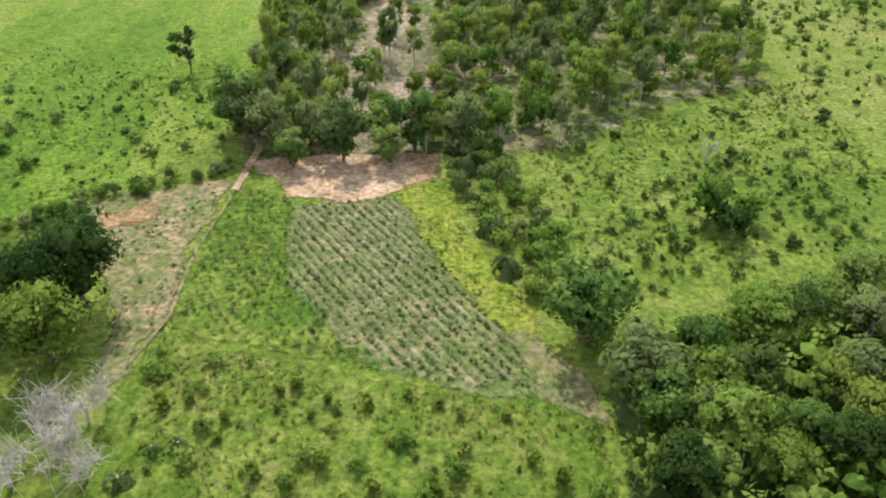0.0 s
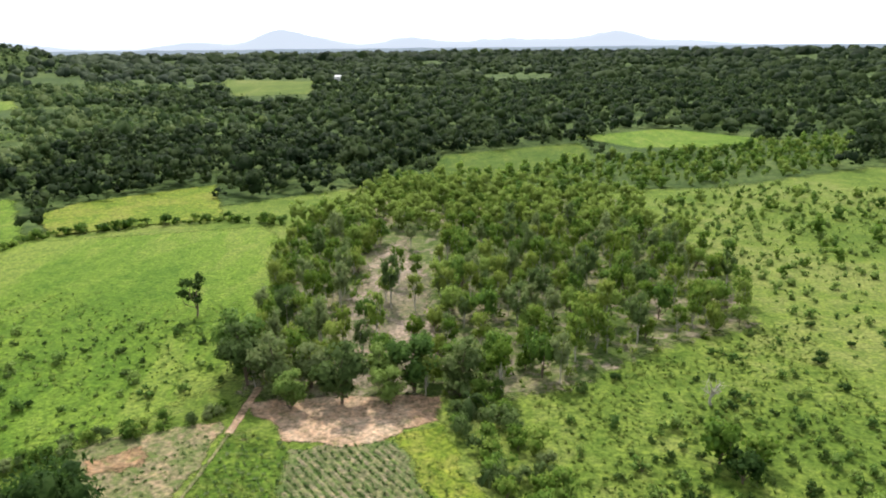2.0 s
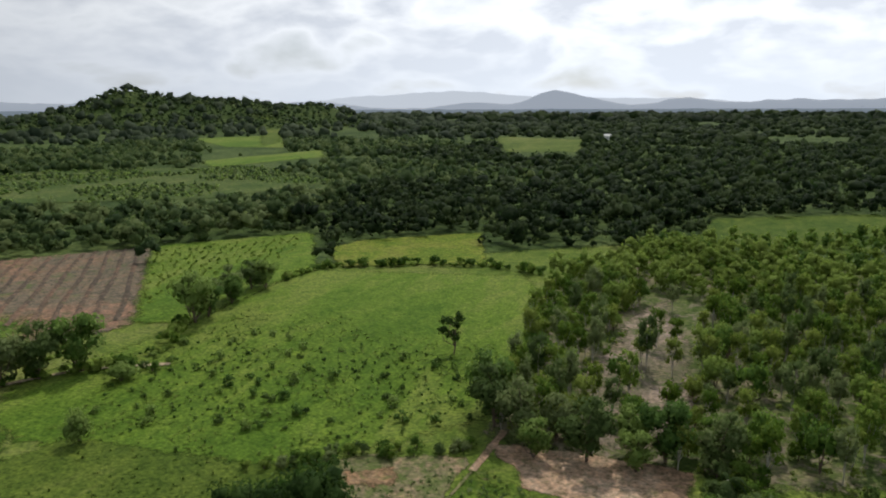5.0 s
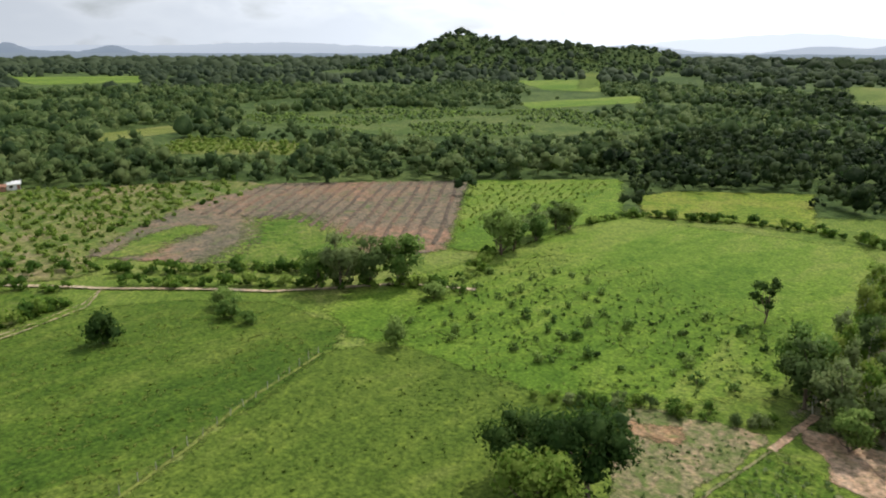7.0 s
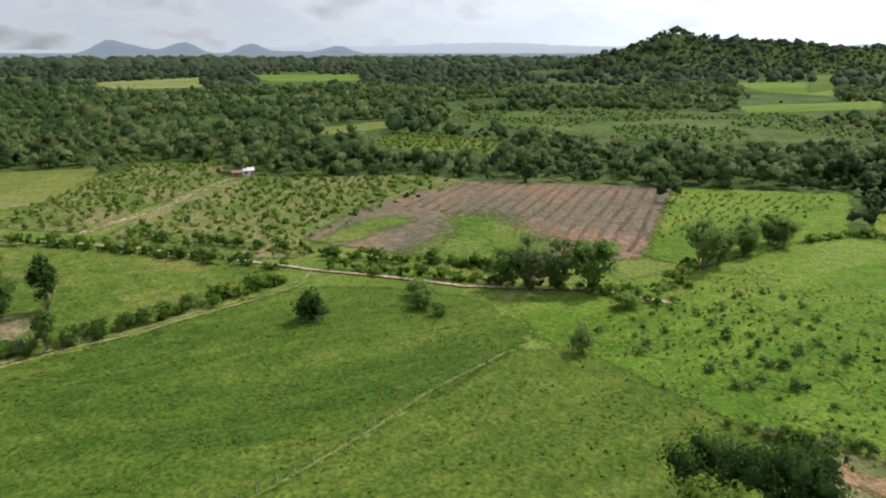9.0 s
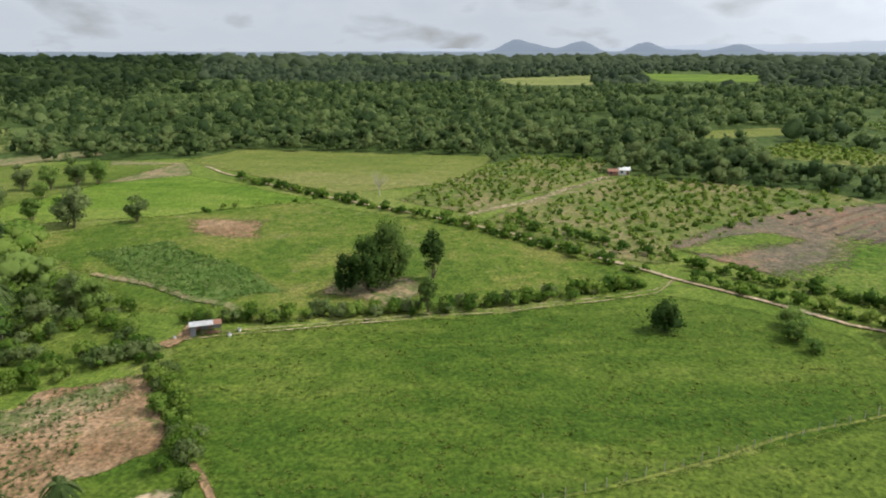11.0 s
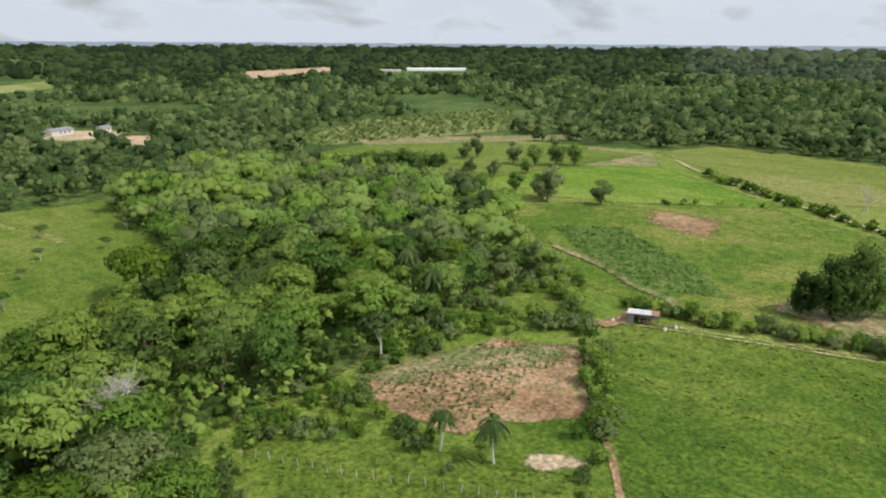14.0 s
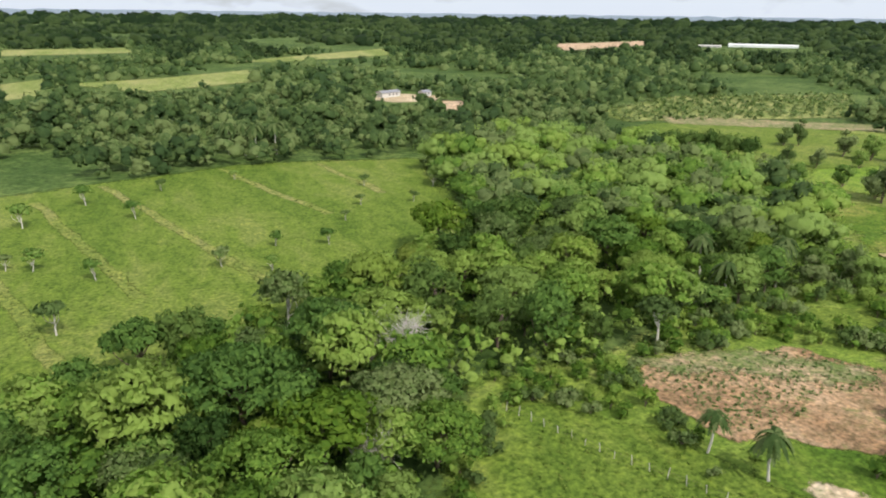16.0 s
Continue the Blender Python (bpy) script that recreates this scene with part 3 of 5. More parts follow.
def lane(name, pts, width, material, label, worn=0.3):
    """A strip of bare ground along a line of corners."""
    left, right = [], []
    fine = [np.array(pts[0], float)]
    for a, b in zip(pts, pts[1:]):
        m = max(1, int(math.dist(a, b) / 4))
        fine += [np.array(a) + (np.array(b) - np.array(a)) * (i + 1) / m for i in range(m)]
    for i, p in enumerate(fine):
        d = fine[min(i + 1, len(fine) - 1)] - fine[max(i - 1, 0)]
        s = np.array([-d[1], d[0]]) / (np.linalg.norm(d) + 1e-9)
        w = width * (0.5 + 0.22 * noise.noise((p[0] * 0.3, p[1] * 0.3, 3)))
        o = s * noise.noise((p[0] * 0.06, p[1] * 0.06, 8)) * 1.2
        left.append(p + o + s * w)
        right.append(p + o - s * w)
    n = len(fine)
    z = 0.02 * layer(left + right)
    core_l, core_r = [a + (c - a) * 0.3 for a, c in zip(left, right)], [c + (a - c) * 0.3 for a, c in zip(left, right)]
    v = [(x, y, z) for side in (left, core_l, core_r, right) for x, y in side]
    me = mesh_np(name, v, [(i + n * j, i + n * j + n, i + n * j + n + 1, i + n * j + 1) for i in range(n - 1) for j in range(3)], material)
    at = me.attributes.new("fray", "FLOAT", "POINT")
    at.data.foreach_set("value", np.array([1.0] * n + [worn] * 2 * n + [1.0] * n, np.float32))
    return tagged(new(name, me), label, "track", kind="structure")


lane("track_red", [(-31, 97), (-31.2, 91), (-31.5, 83.4)], 2.0, M_SOIL, "reddish dirt path")
lane("track_field", [(-31.5, 83.4), (-32.5, 70), (-31.5, 57), (-34, 46)], 0.9, M_SOILGRASS, "thin worn footpath beside the field")
lane("track_lane", [(-300, -122), (-268, -92), (-227, -40), (-203, -6), (-177, 21), (-155, 41), (-140, 57), (-128, 68), (-113, 92), (-100, 100)], 2.3, M_SAND, "pale dirt lane between hedges")
lane("track_farm", [(-113, -52), (-122, -26), (-130.5, 5), (-144, 36), (-153, 42)], 0.8, M_SAND, "pale wheel track along the pasture hedge", 0.48)
lane("track_farm", [(-115, -52), (-123.6, -26), (-132.2, 5), (-146, 36), (-153, 42)], 0.7, M_SAND, "pale wheel track along the pasture hedge", 0.5)
lane("track_orchard", [(-212, -7), (-235, 15), (-262, 33), (-285, 49)], 7, M_SAND, "broad worn sandy track in the orchard", 0.52)
lane("track_south", [(-76, -35), (-69, -30), (-62, -25), (-57, -21)], 1.7, M_EARTH, "reddish dirt track beside the hedge")
lane("trodden_ring", [(-149, -88), (-142, -72), (-133.5, -58), (-131, -50), (-127, -46)], 3.6, M_SOILGRASS, "worn tan path bending round the leafy plot")
field("trodden_shade", [(-147, -31), (-151, -18), (-139, -11), (-134, -21), (-137, -32)], M_SOILGRASS, "bare trodden earth beneath the big trees", 2.5, soft=7)
lane("fence_line", [(-95, 58), (-84, 35), (-72, 10), (-64, -6)], 1.1, M_OLIVE, "pale trodden line along the pasture fence")
lane("track_shed", [(-121, -52), (-115, -52), (-110, -54)], 5, M_EARTH, "trodden reddish earth round the shed")
SWATHS = [((24, -160), (8, -100)), ((17, -205), (-4, -125)), ((1, -218), (-27, -120)), ((-33, -229), (-50, -165)), ((-64, -226), (-70, -180))]
for a, c in SWATHS:
    lane("swath", [a, c], 4.5, M_OLIVE, "paler mown swath across the pasture", 0.36)

# ------------------------------------------------ plants: shapes


def leaf_cards(centres, normals, size, r, spread=0.45, aspect=0.62):
    """Folded leaf clumps: four corners each, facing roughly along their normals."""
    n = len(centres)
    nm = normals + r.normal(0, spread, (n, 3))
    nm /= np.linalg.norm(nm, axis=1)[:, None] + 1e-9
    up = r.normal(0, 1, (n, 3))
    t = np.cross(nm, up)
    t /= np.linalg.norm(t, axis=1)[:, None] + 1e-9
    b = np.cross(nm, t)
    s = (size * r.uniform(0.6, 1.4, n))[:, None]
    v = np.stack([centres - t * s, centres - b * s * aspect - nm * s * 0.25, centres + t * s, centres + b * s * aspect - nm * s * 0.25], 1)
    return v.reshape(-1, 3)


def soft_normals(d, p, c, r, ruffle=0.3):
    """The clumps take the roundness of billow and crown, each tilted its own way."""
    mid = c.mean(axis=0)
    span = np.ptp(c, axis=0) / 2 + 0.6
    e = (p - mid) / span
    e /= np.linalg.norm(e, axis=1)[:, None] + 1e-6
    n = 0.45 * d + 0.45 * e + np.array([0, 0, 0.62]) + r.normal(0, ruffle, d.shape)
    return np.repeat(n / np.linalg.norm(n, axis=1)[:, None], 4, axis=0)


ICO_T = (1 + 5 ** 0.5) / 2
ICO_V = np.array([(x, y * ICO_T, 0) for x in (-1, 1) for y in (-1, 1)] + [(0, x, y * ICO_T) for x in (-1, 1) for y in (-1, 1)] + [(y * ICO_T, 0, x) for x in (-1, 1) for y in (-1, 1)])
ICO_V = ICO_V / np.linalg.norm(ICO_V[0])
ICO_F = np.array([f for f in itertools.combinations(range(12), 3) if max(np.linalg.norm(ICO_V[f[i]] - ICO_V[f[j]]) for i, j in ((0, 1), (1, 2), (0, 2))) < 1.1])
for q in ICO_F:
    if np.dot(np.cross(ICO_V[q[1]] - ICO_V[q[0]], ICO_V[q[2]] - ICO_V[q[0]]), ICO_V[q[0]]) < 0:
        q[1], q[2] = q[2], q[1]


def billows(c, rad, r, squash, shrink=0.56):
    """The dense inner mass of a crown: one rough lump for each billow. Corners and normals."""
    n = len(c)
    turn = r.uniform(0, 6.28, n)
    ca, sn = np.cos(turn)[:, None], np.sin(turn)[:, None]
    d = np.stack([ICO_V[:, 0] * ca - ICO_V[:, 1] * sn, ICO_V[:, 0] * sn + ICO_V[:, 1] * ca, np.broadcast_to(ICO_V[:, 2], (n, 12))], 2)
    v = c[:, None] + d * (rad[:, None, None] * shrink * r.uniform(0.62, 1.22, (n, 12, 1))) * np.array([1, 1, squash])
    v[..., 2] = np.maximum(v[..., 2], 0.05)
    e = (v - c.mean(axis=0)) / (np.ptp(c, axis=0) / 2 + 0.6)
    e /= np.linalg.norm(e, axis=2)[..., None] + 1e-6
    nm = 0.45 * d + 0.5 * e + np.array([0, 0, 0.5]) + r.normal(0, 0.25, d.shape)
    return v.reshape(-1, 3), (nm / np.linalg.norm(nm, axis=2)[..., None]).reshape(-1, 3)


def crown_mesh(core, cards):
    """Corners, triangles and normals of a crown from its billows and leaf clumps."""
    (cv, cn), (lv, ln) = core, cards
    nb, nl = len(cv) // 12, len(lv) // 4
    f1 = (ICO_F[None] + 12 * np.arange(nb)[:, None, None]).reshape(-1, 3)
    q = 12 * nb + 4 * np.arange(nl)[:, None]
    f2 = np.concatenate([q + np.array([[0, 1, 2]]), q + np.array([[0, 2, 3]])])
    return np.concatenate([cv, lv]), np.concatenate([f1, f2]), np.concatenate([cn, ln])


def quads(n):
    return np.arange(4 * n).reshape(n, 4)


def lobes(r, count, width, tall, base, flat=1.0, lobe=0.42):
    """Centres and radii of the billows that make up a crown."""
    c = r.normal(0, 1, (count, 3))
    c /= np.linalg.norm(c, axis=1)[:, None]
    if flat < 1:                      # billows sit on an open umbrella
        c[:, 2] = np.abs(c[:, 2]) * 1.3 - 0.45
        c *= r.uniform(0.7, 1.0, (count, 1))
        c[0] = (0, 0, 0.2)
    else:
        c *= r.uniform(0.35, 1.0, (count, 1)) ** 0.5
    c = c * np.array([width / 2, width / 2, tall / 2]) * (1 - lobe * 0.6)
    c[:, 2] += base + tall / 2
    rad = width / 2 * lobe * r.uniform(0.75, 1.3, count)
    if flat < 1:
        rad[0] = width * 0.3
    return c, rad


def crown_points(r, n, count, width, tall, base, flat=1.0, lobe=0.42, squash=0.8):
    c, rad = lobes(r, count, width, tall, base, flat, lobe)
    k = r.choice(count, n, p=rad ** 2 / np.sum(rad ** 2))
    d = r.normal(0, 1, (n, 3))
    d[:, 2] += 0.25
    d /= np.linalg.norm(d, axis=1)[:, None]
    p = c[k] + d * (rad[k] * (r.uniform(0.2, 1.0, n) ** 0.4 * 1.14))[:, None] * np.array([1, 1, squash])
    p[:, 2] = np.maximum(p[:, 2], 0.15)
    return p, d, c, rad


def limb(bm, a, b, ra, rb, seg=6, bend=0.1, r=None):
    """A tapered, slightly bent branch from a to b."""
    a, b = Vector(a), Vector(b)
    d = (b - a).normalized()
    s = d.orthogonal().normalized()
    q = d.cross(s)
    off = (s * r.normal() + q * r.normal()) * bend * (b - a).length if r is not None else Vector()
    rings = []
    for i in range(4):
        f = i / 3
        p = a.lerp(b, f) + off * math.sin(f * math.pi)
        w = ra + (rb - ra) * f
        rings.append([bm.verts.new(p + (s * math.cos(x) + q * math.sin(x)) * w) for x in (2 * math.pi * k / seg for k in range(seg))])
    for u, v in zip(rings, rings[1:]):
        for k in range(seg):
            bm.faces.new((u[k], u[(k + 1) % seg], v[(k + 1) % seg], v[k]))
    bm.faces.new(rings[-1])


def tree(name, label, seed, leaves, leaf_size, width, tall, base, material, bark, count=14, flat=1.0, lobe=0.42, trunk=0.25, limbs=6, squash=0.8, spread=0.45, group=""):
    r = np.random.default_rng(seed)
    root = tagged(new(name), label, "tree", group)
    p, d, c, rad = crown_points(r, leaves, count, width, tall, base, flat, lobe, squash)
    bm = bmesh.new()
    top = base + tall * 0.45
    limb(bm, (0, 0, -0.3), (r.normal() * 0.3, r.normal() * 0.3, top), trunk, trunk * 0.5, 8, 0.04, r)
    for k in r.choice(count, min(limbs, count), replace=False):
        z = base * 0.7 + r.uniform(0, 0.3) * (top - base * 0.7)
        limb(bm, (0, 0, z), c[k], trunk * 0.5, trunk * 0.12, 5, 0.12, r)
    part("trunk", bm, bark, root)
    v, f, nm = crown_mesh(billows(c, rad, r, squash, 0.6), (leaf_cards(p, d, leaf_size, r, spread), soft_normals(d, p, c, r)))
    part("crown", mesh_np("crown", v, f, material, normals=nm), material, root)
    return root


def palm(name, label, seed, tall, fronds, length, group=""):
    r = np.random.default_rng(seed)
    root = tagged(new(name), label, "palm", group)
    bm = bmesh.new()
    limb(bm, (0, 0, -0.2), (0.3, 0.1, tall), 0.2, 0.13, 8, 0.03, r)
    part("trunk", bm, M_PALE, root)
    for k in range(fronds):
        a, rise = 2 * math.pi * k / fronds + r.uniform(-.2, .2), r.uniform(-0.8, 1.1)
        n = 16
        o = Vector((0.3, 0.1, tall))
        h = Vector((math.cos(a), math.sin(a), 0))
        s = Vector((-h.y, h.x, 0))
        reach = 0.95 if rise < 0.5 else 0.8
        spine = [o + h * length * f * reach + Vector((0, 0, length * (rise * f - (0.85 + rise * 0.55) * f * f))) for f in np.linspace(0, 1, n)]
        V = []
        for i in range(n):
            w = math.sin(math.pi * (0.1 + 0.86 * i / n)) * length * (0.17 if i % 2 else 0.09)
            V += [spine[i] + s * w + h * w * 0.5 - Vector((0, 0, w * 0.6)), spine[i], spine[i] - s * w + h * w * 0.5 - Vector((0, 0, w * 0.6))]
        F = [(3 * i + q, 3 * i + q + 1, 3 * i + q + 4, 3 * i + q + 3) for i in range(n - 1) for q in (0, 1)]
        part("frond", mesh_np("frond", [tuple(v) for v in V], F, L_PALM), L_PALM, root)
    return root


def bare_tree(name, label, seed, tall, width, twigs, bark):
    r = np.random.default_rng(seed)
    root = tagged(new(name), label, "dead tree")
    bm = bmesh.new()
    limb(bm, (0, 0, -0.2), (0, 0, tall * 0.45), 0.22, 0.14, 7, 0.05, r)
    part("trunk", bm, bark, root)
    bm = bmesh.new()
    for k in range(9):
        a = r.uniform(0, 2 * math.pi)
        z = tall * r.uniform(0.25, 0.45)
        tip = Vector((math.cos(a) * width / 2 * r.uniform(.5, 1), math.sin(a) * width / 2 * r.uniform(.5, 1), tall * r.uniform(.6, 1)))
        limb(bm, (0, 0, z), tip, 0.09, 0.03, 5, 0.12, r)
        for j in range(twigs):
            f = r.uniform(0.35, 1)
            st = Vector((0, 0, z)).lerp(tip, f)
            limb(bm, st, st + Vector(r.normal(0, 1, 3)) * width * 0.12 + Vector((0, 0, width * 0.07)), 0.03, 0.012, 3, 0.1, r)
    part("branchwork", bm, bark, root)
    return root


def leafy_stuff(name, pts, material, label, category, leaves, leaf_size, width, tall, seed, base=0.0, vary=0.35, count=5, trunk=False, variants=4, flat=1.0, lobe=0.5, solid=True, upright=False, tone=0.2, core=0.74):
    """One mesh of many plants that nobody could count."""
    r = np.random.default_rng(seed)
    kinds = []
    for k in range(variants):
        p, d, c, rad = crown_points(r, max(leaves, 1), count, width, tall, base, flat, lobe)
        if upright:
            d = d * 0.3 + np.array([0, 0, 1.0])
        v, f, nv = crown_mesh(billows(c, rad, r, 0.8, core) if solid else (np.zeros((0, 3)), np.zeros((0, 3))), (leaf_cards(p, d, leaf_size, r), soft_normals(d, p, c, r)))
        if trunk:
            w, h = 0.22, base + tall * 0.4
            m = len(v)
            v = np.concatenate([v, np.array([(-w, 0, 0), (w, 0, 0), (0, 0, h), (0, -w, 0), (0, w, 0), (0, 0, h)])])
            f = np.concatenate([f, [[m, m + 1, m + 2], [m + 3, m + 4, m + 5]]])
            nv = np.concatenate([nv, np.tile([0.0, 0.0, 1.0], (6, 1))])
        if upright:
            nv = np.tile([0.0, 0.0, 1.0], (len(v), 1))
        kinds.append((v, f, nv))
    out, nout, faces, tones, start = [], [], [], [], 0
    pick = r.integers(0, variants, len(pts))
    for k in range(variants):
        q = pts[pick == k]
        if not len(q):
            continue
        a, s = r.uniform(0, 2 * np.pi, len(q)), 1 + vary * r.uniform(-1, 1, len(q))
        hs = s * r.uniform(0.85, 1.2, len(q))
        v, f, nv = kinds[k]
        ca, sn = np.cos(a)[:, None], np.sin(a)[:, None]
        x = (v[None, :, 0] * ca - v[None, :, 1] * sn) * s[:, None] + q[:, 0, None]
        y = (v[None, :, 0] * sn + v[None, :, 1] * ca) * s[:, None] + q[:, 1, None]
        z = v[None, :, 2] * hs[:, None] + height(q[:, 0], q[:, 1])[:, None] - 0.05
        out.append(np.stack([x, y, z], 2).reshape(-1, 3))
        nout.append(np.stack([nv[None, :, 0] * ca - nv[None, :, 1] * sn, nv[None, :, 0] * sn + nv[None, :, 1] * ca, np.broadcast_to(nv[None, :, 2], x.shape)], 2).reshape(-1, 3))
        faces.append((f[None] + start + len(v) * np.arange(len(q))[:, None, None]).reshape(-1, 3))
        tones.append(np.repeat(r.normal(0, tone, len(q)).clip(-0.45, 0.45), len(v)))
        start += len(v) * len(q)
    me = mesh_np(name, np.concatenate(out), np.concatenate(faces), material, normals=np.concatenate(nout))
    at = me.attributes.new("tone", "FLOAT", "POINT")
    at.data.foreach_set("value", np.concatenate(tones).astype(np.float32))
    return tagged(new(name, me), label, category, kind="stuff")


PLANTED = set()


def plant(kinds, x, y, size=1.0, turn=None, tall=1.0):
    """Sets one tree of the given kinds: the first of a kind is the built one, the rest are copies."""
    ob = kinds[int(rng.integers(len(kinds)))]
    turn = rng.uniform(0, 360) if turn is None else turn
    m = pose(x, y, float(height(x, y)), 0, 0, turn) @ Matrix.Diagonal((size, size, size * tall, 1))
    if ob.name in PLANTED:
        sx, sy, sz = ob.scale
        return copy_thing(ob, m @ Matrix.Diagonal((1 / sx, 1 / sy, 1 / sz, 1)))
    PLANTED.add(ob.name)
    ob.matrix_basis = m
    return ob


# ------------------------------------------------ plants: kinds
ROUND = [tree("broad_tree", "dark green dense round-crowned tree", 10 + k, 2200, 0.25, 9.5, 7.5, 1.6, L_DARK, M_BARK, 22, lobe=0.36, trunk=0.3) for k in range(2)]
FOREST = [tree("forest_tree", "green spreading forest tree with umbrella crown", 20 + k, 1500, 0.29, 9.5, 6.0, 1.8, (L_FOREST, L_FOREST, L_DEEP)[k], M_BARK, 30, 0.6, 0.26, 0.22, squash=0.5, spread=0.6, group="forest trees") for k in range(3)]
FOREST += [tree("forest_tree", "bright green flat-topped forest tree", 30 + k, 1500, 0.29, 10.0, 5.0, 2.4, (L_MID, L_LIGHT)[k], M_BARK, 30, 0.5, 0.26, 0.22, squash=0.45, spread=0.6, group="forest trees") for k in range(2)]
FOREST += [tree("forest_tree", "dark green tall forest tree", 35 + k, 1350, 0.28, 7.5, 8.0, 1.4, (L_DEEP, L_DARK)[k], M_BARK, 22, 1.0, 0.34, 0.22, spread=0.6, group="forest trees") for k in range(2)]
FOREST += [tree("forest_tree", "grey-green airy forest tree", 38, 1150, 0.27, 7.5, 6.5, 2.0, L_GREY, M_PALE, 20, 0.7, 0.30, 0.18, squash=0.6, spread=0.6, group="forest trees")]
GIANT = [tree("spreading_tree", label, 110 + k, 4200, 0.33, 17.0, 8.5, 3.0, m, M_PALE if k == 1 else M_BARK, 52, 0.5, 0.19, 0.4, 12, squash=0.5, spread=0.6) for k, (m, label) in enumerate(((L_DEEP, "huge deep green spreading tree with layered boughs"), (L_GREY, "large grey-green spreading tree with pale limbs"), (L_FOREST, "large fresh green spreading tree")))]
YOUNG = [tree("plantation_tree", "slender grey-green plantation tree on a thin trunk", 40 + k, 420, 0.22, 3.7, 6.4, 1.4, (L_GREY, L_MID, L_LIGHT)[k], M_PALE, 13, 1.0, 0.42, 0.11, 5, squash=1.0, group="plantation trees") for k in range(3)]
YOUNG += [tree("plantation_tree", "bright green bushy plantation tree", 44 + k, 420, 0.23, 4.8, 4.6, 0.4, (L_FOREST, L_LIGHT)[k], M_BARK, 12, 1.0, 0.42, 0.12, 5, squash=0.95, group="plantation trees") for k in range(2)]
OVAL = [tree("oval_tree", "grey-green leafy tree with an oval crown", 50 + k, 1300, 0.27, 6.0, 8.2, 0.25, L_GREY if k else L_DEEP, M_BARK, 16, 1.0, 0.4, 0.2) for k in range(2)]
BULKY = [tree("bulky_tree", "big dark grey-green tree leafy down to the grass", 57 + k, 1700, 0.32, 9.5, 11.0, 0.1, L_DARK, M_BARK, 24, 1.0, 0.38, 0.3, 8, squash=0.95) for k in range(2)]
TALL = [tree("column_tree", "dark grey-green tree with a tall narrow crown", 55, 900, 0.34, 4.6, 10.2, 0.1, L_DARK, M_BARK, 16, 1.0, 0.5, 0.18)]
SMALL = [tree("small_tree", "small round dark green tree casting a round shadow", 60 + k, 260, 0.26, 3.6, 3.2, 0.5, L_DARK if k else L_MID, M_BARK, 9, 1.0, 0.45, 0.1, 4) for k in range(2)]
DENSE = [tree("round_tree", "dense low dark green tree in the pasture", 130 + k, 700, 0.22, 5.2, 4.4, 0.1, (L_DARK, L_DEEP)[k], M_BARK, 14, 1.0, 0.42, 0.14, 5, squash=0.9) for k in range(2)]
BUSH = [tree("bush", "low bushy green shrub in the grass", 65 + k, 90, 0.19, 2.1, 1.4, 0.0, (L_DEEP, L_DARK, L_DEEP)[k], M_BARK, 4, 1.0, 0.5, 0.05, 3, group="pasture bushes") for k in range(3)]
HEDGE = [tree("hedge_shrub", "leafy green hedge shrub", 70 + k, 240, 0.23, 4.2, 3.0, 0.0, (L_MID, L_FOREST, L_GREY)[k], M_BARK, 7, 1.0, 0.45, 0.1, 4, group="hedge shrubs") for k in range(3)]
PALM = [palm("palm_tree", "royal palm with drooping grey-green fronds", 80, 6.4, 28, 2.5)]
LOWPALM = [palm("young_palm", "young palm with arching fronds", 81, 2.4, 16, 3.2)]
BANANA = [palm("banana_plant", "pale green banana plant with broad leaves", 82, 0.9, 8, 1.5)]
BARE = [bare_tree("bare_tree", "leafless whitish tree with a web of fine twigs", 90, 6.5, 8.5, 44, M_TWIG)]

# the north-facing view: field trees
plant(ROUND, -41, 58.5, 1.2, tall=1.15)
plant([tree("broad_tree", "bright green broad tree beside the bare soil", 14, 2200, 0.25, 8.5, 7.0, 1.2, L_MID, M_BARK, 20, lobe=0.36, trunk=0.3)], -41, 50, 1.15)
plant(ROUND, -49, 56, 1.0)
plant(BARE, -34.5, 39, 0.95)
plant(BARE, -37.5, 35.5, 1.0)
plant(BARE, -34, 42.5, 0.8)
plant(BARE, -31.5, 36.5, 0.85)
plant(OVAL, 12.3, 54.5, 1.55, tall=0.8)
plant(OVAL, 16.5, 47, 1.4, tall=0.8)
plant(OVAL, 17.5, 42.5, 1.0)
plant(SMALL, 31.5, 77, 1.7)
plant(SMALL, 36.5, 76.5, 1.2)
plant(SMALL, 33, 73, 1.3)
plant([bare_tree("dead_tree", "small dead white tree", 92, 4.5, 4.0, 6, M_TWIG)], 35.6, 91.8)
for x, y, s in ((-28, 95, 1.25), (-33, 98, 1.35), (-17.5, 92, 1.3), (-7, 96, 1.3), (-36, 104, 1.4), (-12, 97, 1.0), (0, 97, 1.1), (-23, 97, 1.0), (-24.5, 90.5, 0.85), (-10.5, 91.5, 0.9)):
    plant(OVAL, x, y, s)
plant([tree("lone_tree", "lone dark tree with a ragged lopsided crown", 96, 520, 0.28, 5.6, 6.5, 1.9, L_DARK, M_BARK, 12, 1.0, 0.30, 0.17, 5)], -51, 126, 1.15)
for x, y, s in ((1, 90, 1.0), (5.5, 65, 0.8), (3.5, 73, 0.7)):
    plant(LOWPALM, x, y, s)
for x, y in ((-27, 39.5), (-24.5, 39.5), (-28, 36), (10, 60)):
    plant(BANANA, x, y, rng.uniform(0.8, 1.2))
for x, y in scatter([(-3, 95), (4, 99), (13, 70), (17, 52), (12, 53), (8, 62), (1, 76)], 3.0, seed=3):
    plant(HEDGE, x, y, rng.uniform(0.7, 1.15))
